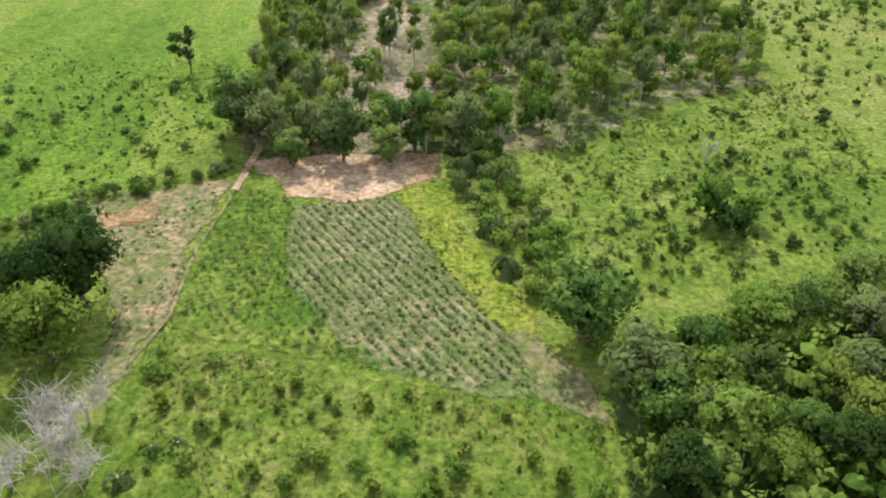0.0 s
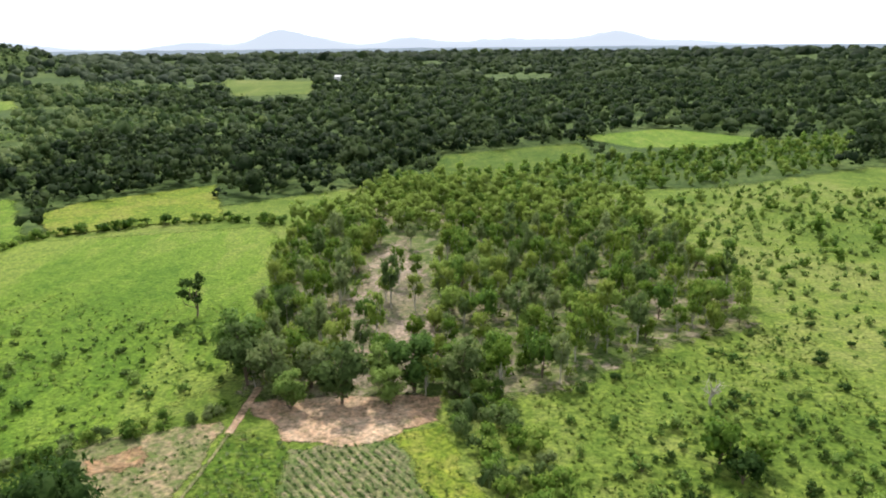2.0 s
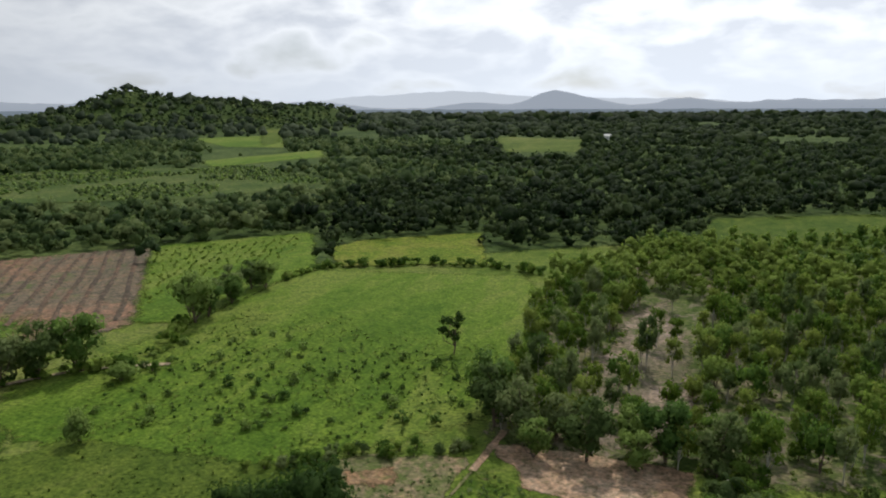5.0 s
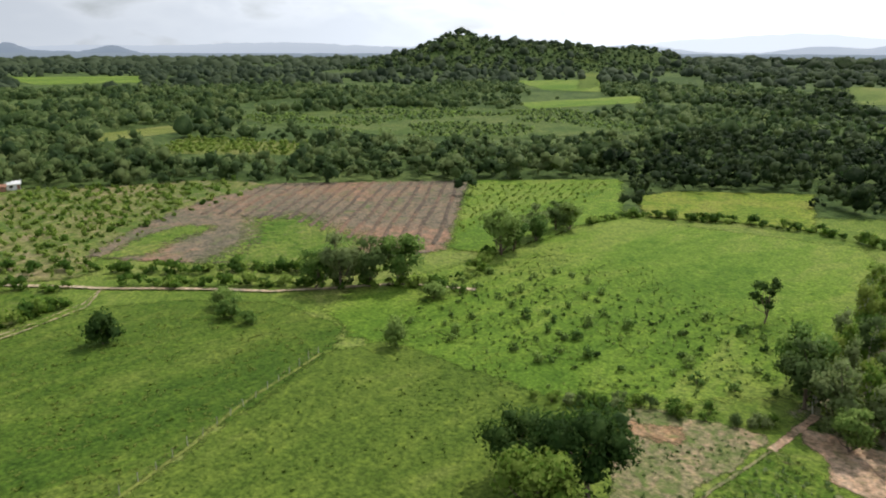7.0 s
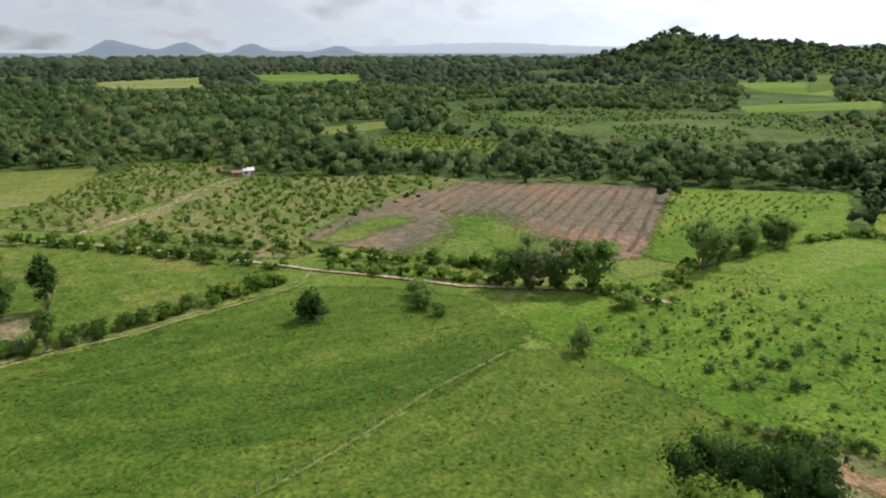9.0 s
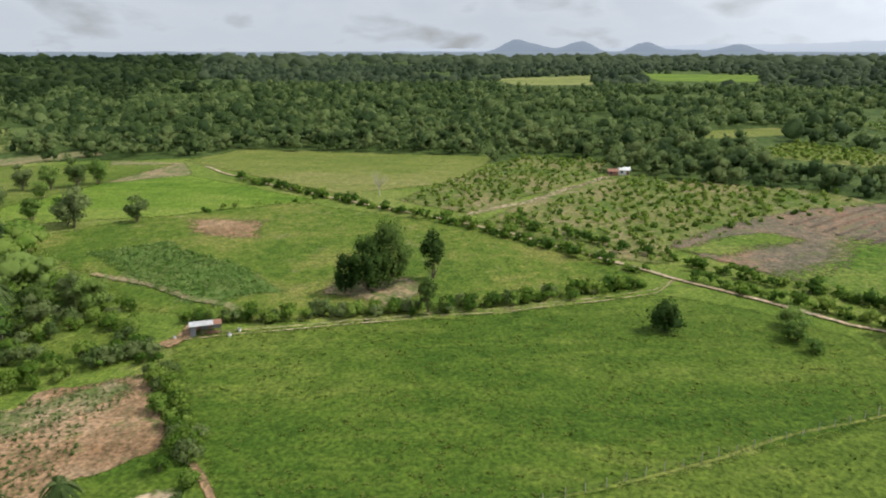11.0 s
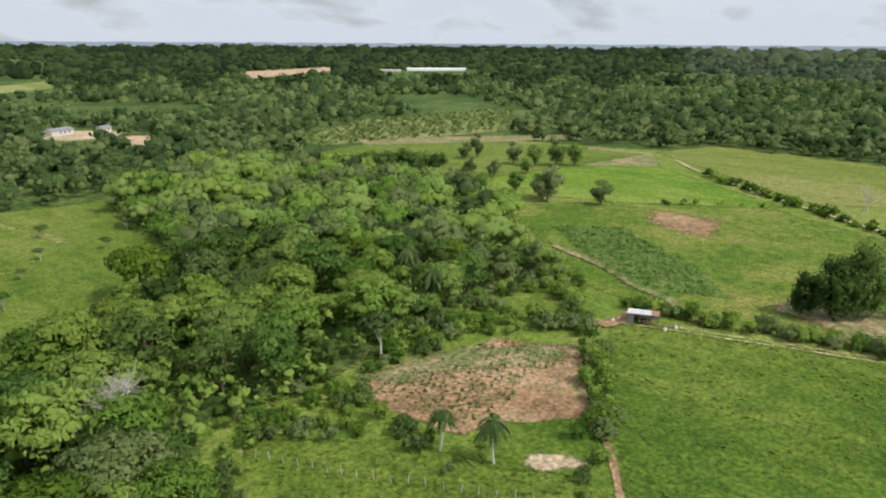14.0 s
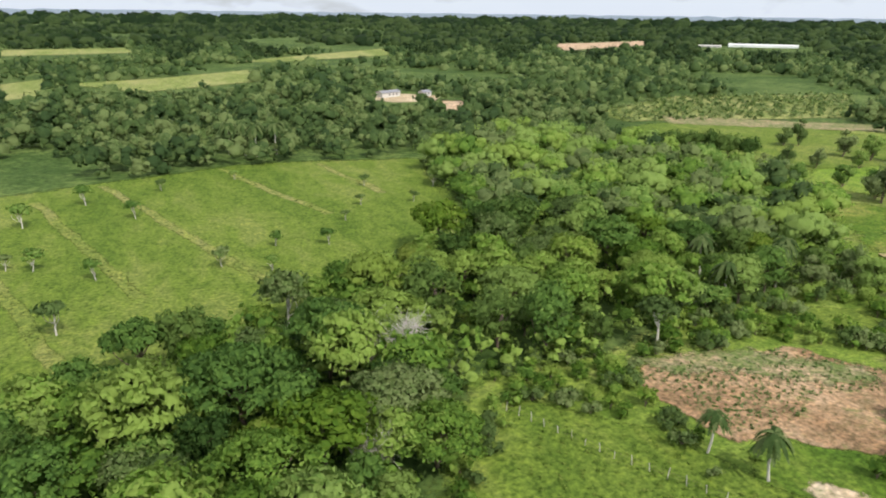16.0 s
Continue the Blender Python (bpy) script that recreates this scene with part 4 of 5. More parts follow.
pl = scatter(plantation, 4.6, 1.0, 4)
thin = (pl[:, 0] > -21) & (pl[:, 0] < -6) & (pl[:, 1] < 190)
pl = pl[rng.random(len(pl)) < np.where(thin, 0.22, 0.85)]
pl = pl[np.argsort(np.hypot(*pl.T))]
for x, y in pl[:300]:
    plant(YOUNG, x, y, rng.uniform(0.75, 1.2), tall=rng.uniform(0.95, 1.45))
leafy_stuff("plantation_rear", pl[300:], L_MID, "slender plantation trees standing farther back", "tree", 90, 0.42, 4.8, 5.4, 30, 1.3, 0.3, 10, True, 6, 1.0, 0.45)
for x, y in scatter(forest_east, 5.2, 1.0, 5):
    plant(FOREST, x, y, rng.uniform(0.65, 0.95))
for x, y in along([(-60, 72), (-50, 81), (-33.5, 89), (-33, 92)], 1.3, 0.7, 5):
    plant(HEDGE, x, y, rng.uniform(0.45, 0.75))

# west: trees in and round the pastures
for x, y, s, h in ((-89, 69.5, 0.95, 1.2), (-123, 33, 1.4, 1.0), (-115, 55.5, 0.75, 0.8), (-120, 55, 1.15, 0.8), (-126, 56.5, 1.2, 0.75), (-102, 90, 1.2, 0.65)):
    plant(DENSE, x, y, s, tall=h)
for x, y, s in ((-120.5, 80, 1.45), (-117, 85, 1.35), (-113, 91, 1.5), (-124, 76, 1.1)):
    plant(OVAL, x, y, s * 1.1)
plant(OVAL, -115, 124, 1.7)
for x, y in along([(-117, 130), (-121, 150), (-121, 165)], 4, 1, 6):
    plant(OVAL, x, y, rng.uniform(0.95, 1.3))
for x, y, s, k in ((-141, -24, 0.95, BULKY), (-145, -20, 1.1, BULKY), (-140, -28.5, 0.65, BULKY), (-150, -11, 1.2, TALL), (-129, -10.3, 0.8, TALL)):
    plant(k, x, y, s, tall=1.0 if k is TALL else 1.25)
HEDGES = [
    ([(-120, 165), (-118, 183), (-92, 199), (-70, 205), (-50, 199)], 1.5, 1.0),
    ([(-101, 98), (-113, 90), (-129, 72), (-141, 60), (-153, 46)], 1.7, 0.9),
    ([(-107, 104), (-116, 122)], 1.6, 0.9),
    ([(-162, 50), (-148, 68), (-134, 82), (-122, 96)], 1.5, 1.0),
    ([(-122, -54), (-126, -28), (-134, 3), (-148, 34)], 1.25, 0.9),
    ([(-113, -62), (-104, -53), (-90, -44), (-76, -34)], 1.5, 0.9),
    ([(-101, -63), (-106, -58)], 2.2, 0.9),
    ([(-158, 36), (-180, 14), (-205, -12), (-230, -46), (-270, -96)], 2.0, 0.5),
    ([(-163, 50), (-182, 30), (-206, 4)], 2.4, 0.6),
    ([(-233, -57), (-207, -96)], 6.0, 0.4),
]
hp = np.concatenate([np.column_stack([along(line, step, 0.9, 20 + k), np.full(len(along(line, step, 0.9, 20 + k)), size)]) for k, (line, step, size) in enumerate(HEDGES)])
hp = hp[np.argsort(np.hypot(hp[:, 0], hp[:, 1]))]
for x, y, size in hp[:95]:
    plant(HEDGE, x, y, size * rng.uniform(0.65, 1.25))
leafy_stuff("hedgerow", hp[95:, :2], L_MID, "shaggy green hedgerow shrubs along lanes and field edges", "hedge", 60, 0.36, 3.4, 2.4, 45, 0.0, 0.45, 4)
for x, y, s, h in ((-191, -117, 1.7, 0.9), (-194, -121, 1.3, 0.9), (-198, -102, 1.2, 0.9), (-187, -153, 0.9, 1.1), (-190, -143, 0.9, 1.0), (-198, -134, 1.0, 1.0), (-205, -160, 1.0, 1), (-215, -156, 0.9, 1), (-246, -188, 1.0, 1.4), (-242, -166, 1.3, 1), (-244, -157, 1.2, 1.1), (-251, -151, 1.4, 1), (-257, -146, 1.2, 1.1), (-240, -190, 1.0, 1), (-228, -150, 0.9, 1)):
    plant(OVAL, x, y, s, tall=h)
for x, y, s in ((-179, -197, 1.1), (-184, -192, 1.25), (-189, -187, 1.2), (-194, -183, 1.3), (-199, -179, 1.2), (-204, -175, 1.1), (-192, -190, 1.1), (-200, -184, 1.1)):
    plant(ROUND, x, y, s * 0.9)
plant([bare_tree("dead_tree", "pale leafless tree by the lane", 93, 8, 7, 10, M_TWIG)], -243, -37)

# south: forest, palms
for x, y in ((-60.7, -49.5), (-62.8, -42.7)):
    plant(PALM, x, y, rng.uniform(0.85, 0.95))
for x, y in ((-118, -88), (-112, -84), (-96, -82), (-104, -95)):
    plant(PALM, x, y, 1.2)
plant([bare_tree("bare_tree", "leafless brownish tree at the forest edge", 94, 7, 8, 20, M_BARK)], -32, -77)
plant([tree("pale_tree", "thin-crowned tree with a pale forked trunk", 97, 420, 0.36, 6.5, 3.5, 5.0, L_GREY, M_PALE, 9, 0.6, 0.36, 0.22, 7)], -73, -72.5)
GIANTS = [(-13, -76, 0, 1.0), (-29, -68, 1, 0.8), (-36, -90, 2, 0.85), (-12, -60, 2, 0.8), (-31, -60, 2, 0.7), (-60, -93, 0, 0.75), (-75, -108, 1, 0.7), (-88, -92, 2, 0.7), (-52, -108, 2, 0.7), (3, -80, 2, 0.7), (-98, -128, 1, 0.8), (-110, -104, 0, 0.7), (-120, -150, 2, 0.8), (-30, -96, 1, 0.6)]
for x, y, k, s in GIANTS:
    plant([GIANT[k]], x, y, s)
forest_pts = scatter(forest_south, 5.6, 1.0, 8)
for x, y, k, s in GIANTS:
    forest_pts = forest_pts[np.hypot(forest_pts[:, 0] - x, forest_pts[:, 1] - y) > 6.0 * s]
forest_pts = forest_pts[np.argsort(np.hypot(*forest_pts.T))]
for x, y in forest_pts[:175]:
    plant(FOREST, x, y, rng.choice([0.5, 0.65, 0.8, 1.0, 1.3]) * rng.uniform(0.85, 1.1), tall=rng.uniform(0.8, 1.2))
for k, (m, tint) in enumerate(((L_FOREST, "green"), (L_WEST, "grey-green"), (L_DEEP, "deep green"))):
    leafy_stuff("forest_canopy", forest_pts[175 + k::3], m, tint + " canopy of the forest behind", "forest", 110, 0.42, 9.0, 6.0, 31 + k * 7, 1.5, 0.45, 9, True, 5, 0.7, 0.36)
for x, y in scatter([(-46, -66), (-58, -56), (-68, -71), (-60, -78), (-45, -78)], 3.2, 1.0, 9):
    plant(HEDGE, x, y, rng.uniform(0.6, 1.0))
AIRY = [tree("pasture_tree", "small grey-green tree with a thin flat crown", 120 + k, 210, 0.25, 4.2, 3.0, 1.3, (L_GREY, L_DEEP)[k], M_PALE, 9, 0.6, 0.4, 0.1, 5, squash=0.6) for k in range(2)]
for x, y, s in ((14, -147.7, 1.2), (3, -138, 1.1), (-19.5, -136, 1.1), (-43, -141.5, 1.0), (-6, -179, 1.2), (5, -196.6, 1.4), (8.7, -114.5, 1.5), (-32, -145, 0.9), (18, -180, 1.5), (-86, -182, 1.0), (18.7, -150, 0.9), (-28, -130, 0.8), (-60, -170, 0.8), (-68, -190, 0.9), (-74, -168, 0.8), (-14, -206, 0.9), (-35, -212, 0.8), (22, -128, 1.0), (30, -170, 1.1), (-52, -158, 0.7)):
    plant(AIRY, x, y, s)
for x, y in ((-45, -249), (-48, -245), (-55, -246), (-58, -250), (-40, -252)):
    plant(PALM, x, y, 1.7)
for x, y, s in ((-60, -55, 1.0), (-59, -52, 0.9), (-57.8, -46, 0.5), (-72, -33.6, 0.8), (-67, -32.6, 0.7), (-74, -38, 0.8), (-62, -56, 0.8), (-64, -31.5, 0.5), (-61.5, -52, 0.6), (-65, -46, 0.4)):
    plant(HEDGE, x, y, s)
for x, y in along([(-24, -46), (-36, -60), (-46, -69), (-57, -65), (-66, -71)], 1.8, 1.0, 44):
    plant(HEDGE, x, y, rng.uniform(0.5, 0.9))

plant(BARE, -23, -62, 0.9)
plant([bare_tree("bare_tree", "dry brownish tree with leafless twigs", 98, 9, 9, 95, M_TWIG)], -31.1, -77.0, 1.15)
ug = np.concatenate([scatter(forest_south, 3.6, 1.0, 71), scatter(forest_east, 3.0, 1.0, 72)])
leafy_stuff("undergrowth", ug, L_FOREST, "tangled green undergrowth beneath the forest trees", "undergrowth", 30, 0.36, 5.0, 4.2, 73, 0.0, 0.5, 3, core=0.45)
pw = scatter(plantation, 3.4, 1.0, 74)
pw = pw[~((pw[:, 0] > -21) & (pw[:, 0] < -6) & (pw[:, 1] < 190))]
leafy_stuff("plantation_weeds", pw, L_LIGHT, "bright weeds and saplings between the plantation trees", "shrub", 16, 0.24, 2.2, 1.4, 75, 0.0, 0.6, 1, core=0.45)

glade = [(-105, -76), (-118, -70), (-112, -63), (-102, -70)]
band = scatter([(-66, -72), (-93, -66), (-104, -57), (-122, -62), (-138, -80), (-142, -92), (-122, -84), (-100, -81), (-80, -79)], 3.3, 1.0, 46)
for x, y in band[~inside(glade, band[:, 0], band[:, 1])]:
    plant(HEDGE, x, y, rng.uniform(0.65, 1.2))
for x, y in ((-124, -74), (-128, -80), (-116, -80)):
    plant(OVAL, x, y, rng.uniform(0.8, 1.1))

# bushes in the pastures
weeds_north = [(-70, 82), (-95, 74), (-112, 100), (-98, 125), (-62, 128), (-40, 118), (-36, 100), (-52, 84)]
pasture_east = [(16, 60), (34, 67), (60, 72), (140, 130), (150, 250), (100, 260), (62, 230), (62, 125), (40, 112), (10, 96)]
b1 = np.concatenate([scatter(weeds_north, 4.2, 1.0, 12), scatter(pasture_east, 4.6, 1.0, 13)])
b1 = b1[rng.random(len(b1)) < 0.8]
b1 = b1[np.argsort(np.hypot(*b1.T))]
for x, y in b1[:260]:
    plant(BUSH, x, y, rng.choice([0.35, 0.5, 0.65, 0.85, 1.2]) * rng.uniform(0.85, 1.15))
for x, y in scatter([(17, 59), (34, 65), (50, 70), (50, 96), (30, 90), (18, 78)], 2.7, 1.0, 24):
    plant(BUSH, x, y, rng.choice([0.35, 0.5, 0.7, 0.95]) * rng.uniform(0.85, 1.15))
leafy_stuff("pasture_shrubs", b1[260:], L_DEEP, "small dark shrubs dotted over the pastures", "shrub", 30, 0.3, 1.9, 1.3, 32, 0.0, 0.5, 5)
sw = np.concatenate([scatter(weeds_north, 2.3, 1.0, 91), scatter(pasture_east, 2.8, 1.0, 92), scatter([(-38, 60), (-60, 72), (-95, 72), (-60, 84), (-48, 84)], 3.5, 1.0, 93)])
sw = sw[np.array([noise.noise((x * 0.07, y * 0.07, 6)) for x, y in sw]) > -0.1]
leafy_stuff("pasture_weeds", sw, L_DEEP, "small dark weed tufts all over the pasture", "weed", 9, 0.16, 0.9, 0.6, 94, 0.0, 0.55, 1)
sh = np.concatenate([scatter([(16, 190), (40, 235), (150, 284), (220, 400), (86, 330), (-40, 262)], 6, 1.0, 14), scatter([(100, 130), (60, 160), (62, 230), (150, 250), (190, 200)], 11, 1.0, 15)])
leafy_stuff("scrub_thicket", sh, L_MID, "scrubby thicket beyond the plantation", "shrub", 40, 0.45, 4.5, 3.4, 33, 0.2, 0.45, 4)
rb = scatter([(-31, 53), (-9, 47), (12, 43), (12, 26), (-28, 26)], 2.9, 1.0, 16)
WEED = [tree("weed_bush", "bright yellow-green bushy weed", 68 + k, 110, 0.17, 2.0, 1.5, 0.0, (L_LIGHT, L_FOREST)[k], M_BARK, 5, 1.0, 0.5, 0.04, 3, group="bushy weeds") for k in range(2)]
for x, y in rb[rng.random(len(rb)) < 0.8]:
    plant(WEED, x, y, rng.choice([0.4, 0.6, 0.85, 1.2]) * rng.uniform(0.85, 1.15))

# crops
d = np.array([0.59, -0.81])
s = np.array([0.81, 0.59])
crop_poly = [(-22, 80), (-9, 82), (-1.7, 66), (5, 54.8), (7.5, 46.8), (-0.8, 47.3), (-9.2, 51), (-20.1, 63.2)]
u, w = np.meshgrid(np.arange(-90, 20, 0.55), np.arange(-10, 70, 1.1))
cp = np.stack([u.ravel() * d[0] + w.ravel() * s[0], u.ravel() * d[1] + w.ravel() * s[1]], 1) + rng.normal(0, 0.1, (u.size, 2))
cp = cp[inside(crop_poly, cp[:, 0], cp[:, 1])]
cp = cp[rng.random(len(cp)) < 0.9]
gp = np.stack([u.ravel() * d[0] + w.ravel() * s[0], u.ravel() * d[1] + w.ravel() * s[1]], 1) + rng.normal(0, 0.15, (u.size, 2))
gp = gp[inside([(-30.5, 84), (-22.5, 81), (-20, 63.2), (-9.2, 50.5), (-24, 54), (-31, 56)], gp[:, 0], gp[:, 1])]
gp = gp[rng.random(len(gp)) < 0.45]
leafy_stuff("garden_rows", gp, L_CROP, "broken rows of vegetables overgrown by weeds", "crop", 9, 0.15, 0.7, 0.4, 96, 0.0, 0.5, 2, solid=False, upright=True)
leafy_stuff("crop_rows", cp, L_CROP, "rows of leafy grey-green vegetable plants", "crop", 9, 0.13, 0.5, 0.36, 34, 0.0, 0.5, 2, solid=False, upright=True)
u, w = np.meshgrid(np.arange(-130, 40, 0.7), np.arange(-130, 10, 1.05))
a = np.array([0.88, 0.47])
b = np.array([-0.47, 0.88])
sp = np.stack([u.ravel() * a[0] + w.ravel() * b[0], u.ravel() * a[1] + w.ravel() * b[1]], 1) + rng.normal(0, 0.2, (u.size, 2))
sp = sp[inside([(-66, -69), (-92, -64.8), (-99.5, -53.5), (-93, -50), (-85, -53.5), (-78, -50), (-66, -51)], sp[:, 0], sp[:, 1])]
leafy_stuff("seedling_rows", sp[rng.random(len(sp)) < 0.92], L_CROP, "rows of small green seedlings in bare soil", "crop", 9, 0.15, 0.62, 0.3, 35, 0.0, 0.4, 3, solid=False, upright=True)
leafy_stuff("leafy_crop", scatter([(-165, -99), (-176, -84), (-154, -54), (-138.5, -44), (-134, -60), (-144, -74)], 1.6, 0.6, 17), L_BLUE, "dense blue-green leafy crop", "crop", 14, 0.34, 1.8, 0.9, 36, 0.0, 0.3, 3, solid=False, upright=True)
orch = np.concatenate([scatter([(-234, -30), (-344, 19), (-328, 54), (-289, 46), (-216, -5)], 3.6, 0.8, 18), scatter([(-204, -1), (-240, 26), (-285, 60), (-253, 115), (-179, 48), (-164, 43), (-170, 31)], 4.2, 0.8, 19)])
leafy_stuff("orchard_rows", orch, L_MID, "rows of young bushy orchard trees", "orchard", 22, 0.32, 2.1, 1.4, 37, 0.0, 0.5, 3)
leafy_stuff("orchard_rows_far", scatter([(-354, 126), (-402, 168), (-330, 209), (-301, 177)], 6, 0.2, 20), L_MID, "far orchard trees in lines", "orchard", 40, 0.5, 3.2, 2.4, 38, 0.0, 0.3, 5)
leafy_stuff("scrub_plants", scatter([(-283, 50), (-276, 74), (-261, 121), (-237, 129), (-179, 47), (-190, 40)], 6, 1.0, 21), L_MID, "low scrub in the weedy field", "shrub", 30, 0.4, 2.0, 1.3, 39, 0.0, 0.5, 4)
low = scatter([(-515, 244), (-504, 398), (-381, 498), (-248, 409), (-266, 311), (-342, 257), (-411, 243)], 4.4, 0.9, 23)
low = low[np.array([noise.noise((x * 0.02, y * 0.02, 9)) for x, y in low]) > -0.12]
leafy_stuff("strip_crop", scatter([(-187, 185), (-155, 226), (-138, 199), (-143, 147), (-131, 122), (-150, 144)], 3.4, 0.5, 25), L_MID, "rows of low leafy plants in the green strip", "crop", 14, 0.3, 1.7, 0.8, 98, 0.0, 0.4, 2, core=0.5)
leafy_stuff("low_scrub", low[1::2], L_WEST, "low grey-green scrub in faint rows", "shrub", 5, 0.7, 4.4, 1.7, 97, 0.0, 0.45, 1)
leafy_stuff("low_scrub", low[::2], L_DEEP, "low green scrub in faint rows", "shrub", 5, 0.7, 4.4, 1.5, 95, 0.0, 0.45, 1)
leafy_stuff("cane_crop", scatter([(-234, -300), (-323, -339), (-445, -310), (-343, -235), (-223, -265)], 5, 0.9, 22), L_GREY, "tall pale green cane", "crop", 14, 0.8, 3.2, 2.0, 40, 0.0, 0.3, 3, solid=False, upright=True)

# far woods: everything beyond the near fields that is not a field
far_keep = FIELDS + [[(-1010, -790), (-890, -900), (-800, -800), (-900, -700)], plantation, forest_south, pasture_east, [(16, 190), (40, 235), (150, 284), (220, 400), (86, 330), (-40, 262)]]


def woods(r0, r1, spacing, seed, gap):
    """Tree places in a ring, thinned by drifts of open land, and kept off the fields and the unseen quarter."""
    p = scatter([(-r1, -r1), (r1, -r1), (r1, r1), (-r1, r1)], spacing, 1.0, seed)
    rr, az = np.hypot(p[:, 0], p[:, 1]), np.degrees(np.arctan2(-p[:, 0], p[:, 1])) % 360
    p = p[(rr > r0) & (rr < r1) & ((az < 200) | (az > 318))]
    for f in far_keep:
        far = max(math.hypot(*q) for q in f) > 350
        for s in ((1, 1.08, 1.16) if far else (1,)):      # and off the ground just before far fields
            p = p[~inside(f, p[:, 0] * s, p[:, 1] * s)]
    drift = np.array([noise.noise((x * 0.006, y * 0.006, 4)) for x, y in p])
    return p[drift > gap]


far_keep.append(near_open)


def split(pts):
    """Woods with cloud shade put into their leaf colour, north and far south, and the rest."""
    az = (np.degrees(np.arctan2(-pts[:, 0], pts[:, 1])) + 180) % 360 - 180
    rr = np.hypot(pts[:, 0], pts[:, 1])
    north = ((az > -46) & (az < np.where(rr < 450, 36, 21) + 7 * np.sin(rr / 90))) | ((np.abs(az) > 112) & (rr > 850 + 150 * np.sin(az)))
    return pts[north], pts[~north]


RINGS = [
    ("near_woods", (180, 420, 8.2, 51, -0.5), (36, 0.75, 10.0, 7.2, 0.0, 5, False, 8), "dense woods beyond the fields"),
    ("middle_woods", (420, 1000, 10.8, 52, -0.30), (8, 1.2, 11.0, 7.5, 0.0, 1, False, 10), "rolling woods in the middle distance"),
    ("far_woods", (1000, 2300, 23, 53, -0.22), (1, 1.0, 23, 8, 0.0, 1, False, 8), "far wooded plain"),
    ("horizon_woods", (2300, 4500, 76, 54, -0.3), (1, 1.0, 72, 5, 0.0, 1, False, 6), "wooded plain at the horizon"),
]
for k, (name, ring, (leaves, size, width, tall, base, count, trunk, kinds), label) in enumerate(RINGS):
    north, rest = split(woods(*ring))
    # these woods get the leaf colours darkened for cloud shade
    leafy_stuff(name, north, L_CLOUDSHADE, "dark green " + label, "woods", leaves, size, width, tall, 41 + k, base, 0.5, count, trunk, kinds, 1.0, 0.45 if count > 2 else 0.8)
    # the two outer rings take leaves greyed to imitate haze
    leafy_stuff(name, rest, L_WEST if k < 2 else L_HAZED, "green " + label, "woods", leaves, size, width, tall, 61 + k, base, 0.5, count, trunk, kinds, 1.0, 0.45 if count > 2 else 0.8)
ht = scatter([(-1500, 700), (-1150, 700), (-500, 1100), (-500, 1500), (-1000, 1500), (-1500, 1250)], 9.5, 1.0, 81)
ht = ht[height(ht[:, 0], ht[:, 1]) > 14]
leafy_stuff("hill_woods", ht, L_WEST, "woods covering the low hill", "woods", 3, 1.3, 10, 6.5, 82, 0.0, 0.4, 1, False, 8, 1.0, 0.75)

# ------------------------------------------------ distant ridges


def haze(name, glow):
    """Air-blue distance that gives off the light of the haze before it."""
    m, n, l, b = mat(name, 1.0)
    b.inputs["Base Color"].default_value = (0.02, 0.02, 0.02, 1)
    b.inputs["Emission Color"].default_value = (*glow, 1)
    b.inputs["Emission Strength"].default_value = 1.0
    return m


def ridge(name, dist, a0, a1, floor, bumps, material, label, seed):
    """A long mountain ridge at a great distance: a rounded back with slopes, its crest set by a few rises."""
    n = 240
    rows = []
    for i in range(n + 1):
        az = a0 + (a1 - a0) * i / n
        el = floor + sum(h * math.exp(-((az - c) / w) ** 2) for c, h, w in bumps) + 0.10 * noise.noise((az * 0.9, seed, 0)) + 0.05 * noise.noise((az * 3, seed, 5)) + 0.025 * noise.noise((az * 9, seed, 7))
        fade = min(1.0, (az - a0) / 5, (a1 - az) / 5)          # the ridge dies away at both ends
        z = 49 + dist * math.tan(radians(el)) * fade - 60 * (1 - fade)
        for f, back in ((0.0, -60), (0.35, -40), (0.7, -18), (1.0, 0), (0.6, 50)):
            k = dist + back
            rows.append((-k * math.sin(radians(az)), k * math.cos(radians(az)), -20 + (z + 20) * f))
    m = 5
    faces = [(i * m + j, (i + 1) * m + j, (i + 1) * m + j + 1, i * m + j + 1) for i in range(n) for j in range(m - 1)]
    return tagged(new(name, mesh_np(name, rows, faces, material, True)), label, "mountain", kind="structure")


# haze painted as glow: stronger towards the sun, duller in the west
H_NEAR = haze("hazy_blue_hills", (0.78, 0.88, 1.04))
H_WEST = haze("hazed_grey_hills", (0.38, 0.47, 0.60))
H_FAR = haze("hazed_far_hills", (1.30, 1.42, 1.60))
H_PALE = haze("hazed_western_hills", (0.80, 0.90, 1.06))
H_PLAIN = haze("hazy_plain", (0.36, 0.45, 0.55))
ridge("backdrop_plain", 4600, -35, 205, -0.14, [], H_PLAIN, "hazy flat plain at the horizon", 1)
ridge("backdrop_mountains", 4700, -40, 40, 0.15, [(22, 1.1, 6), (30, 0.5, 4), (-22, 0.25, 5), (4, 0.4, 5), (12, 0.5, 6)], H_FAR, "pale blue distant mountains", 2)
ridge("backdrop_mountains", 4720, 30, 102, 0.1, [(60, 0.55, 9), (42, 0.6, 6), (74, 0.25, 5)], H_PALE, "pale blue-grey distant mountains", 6)
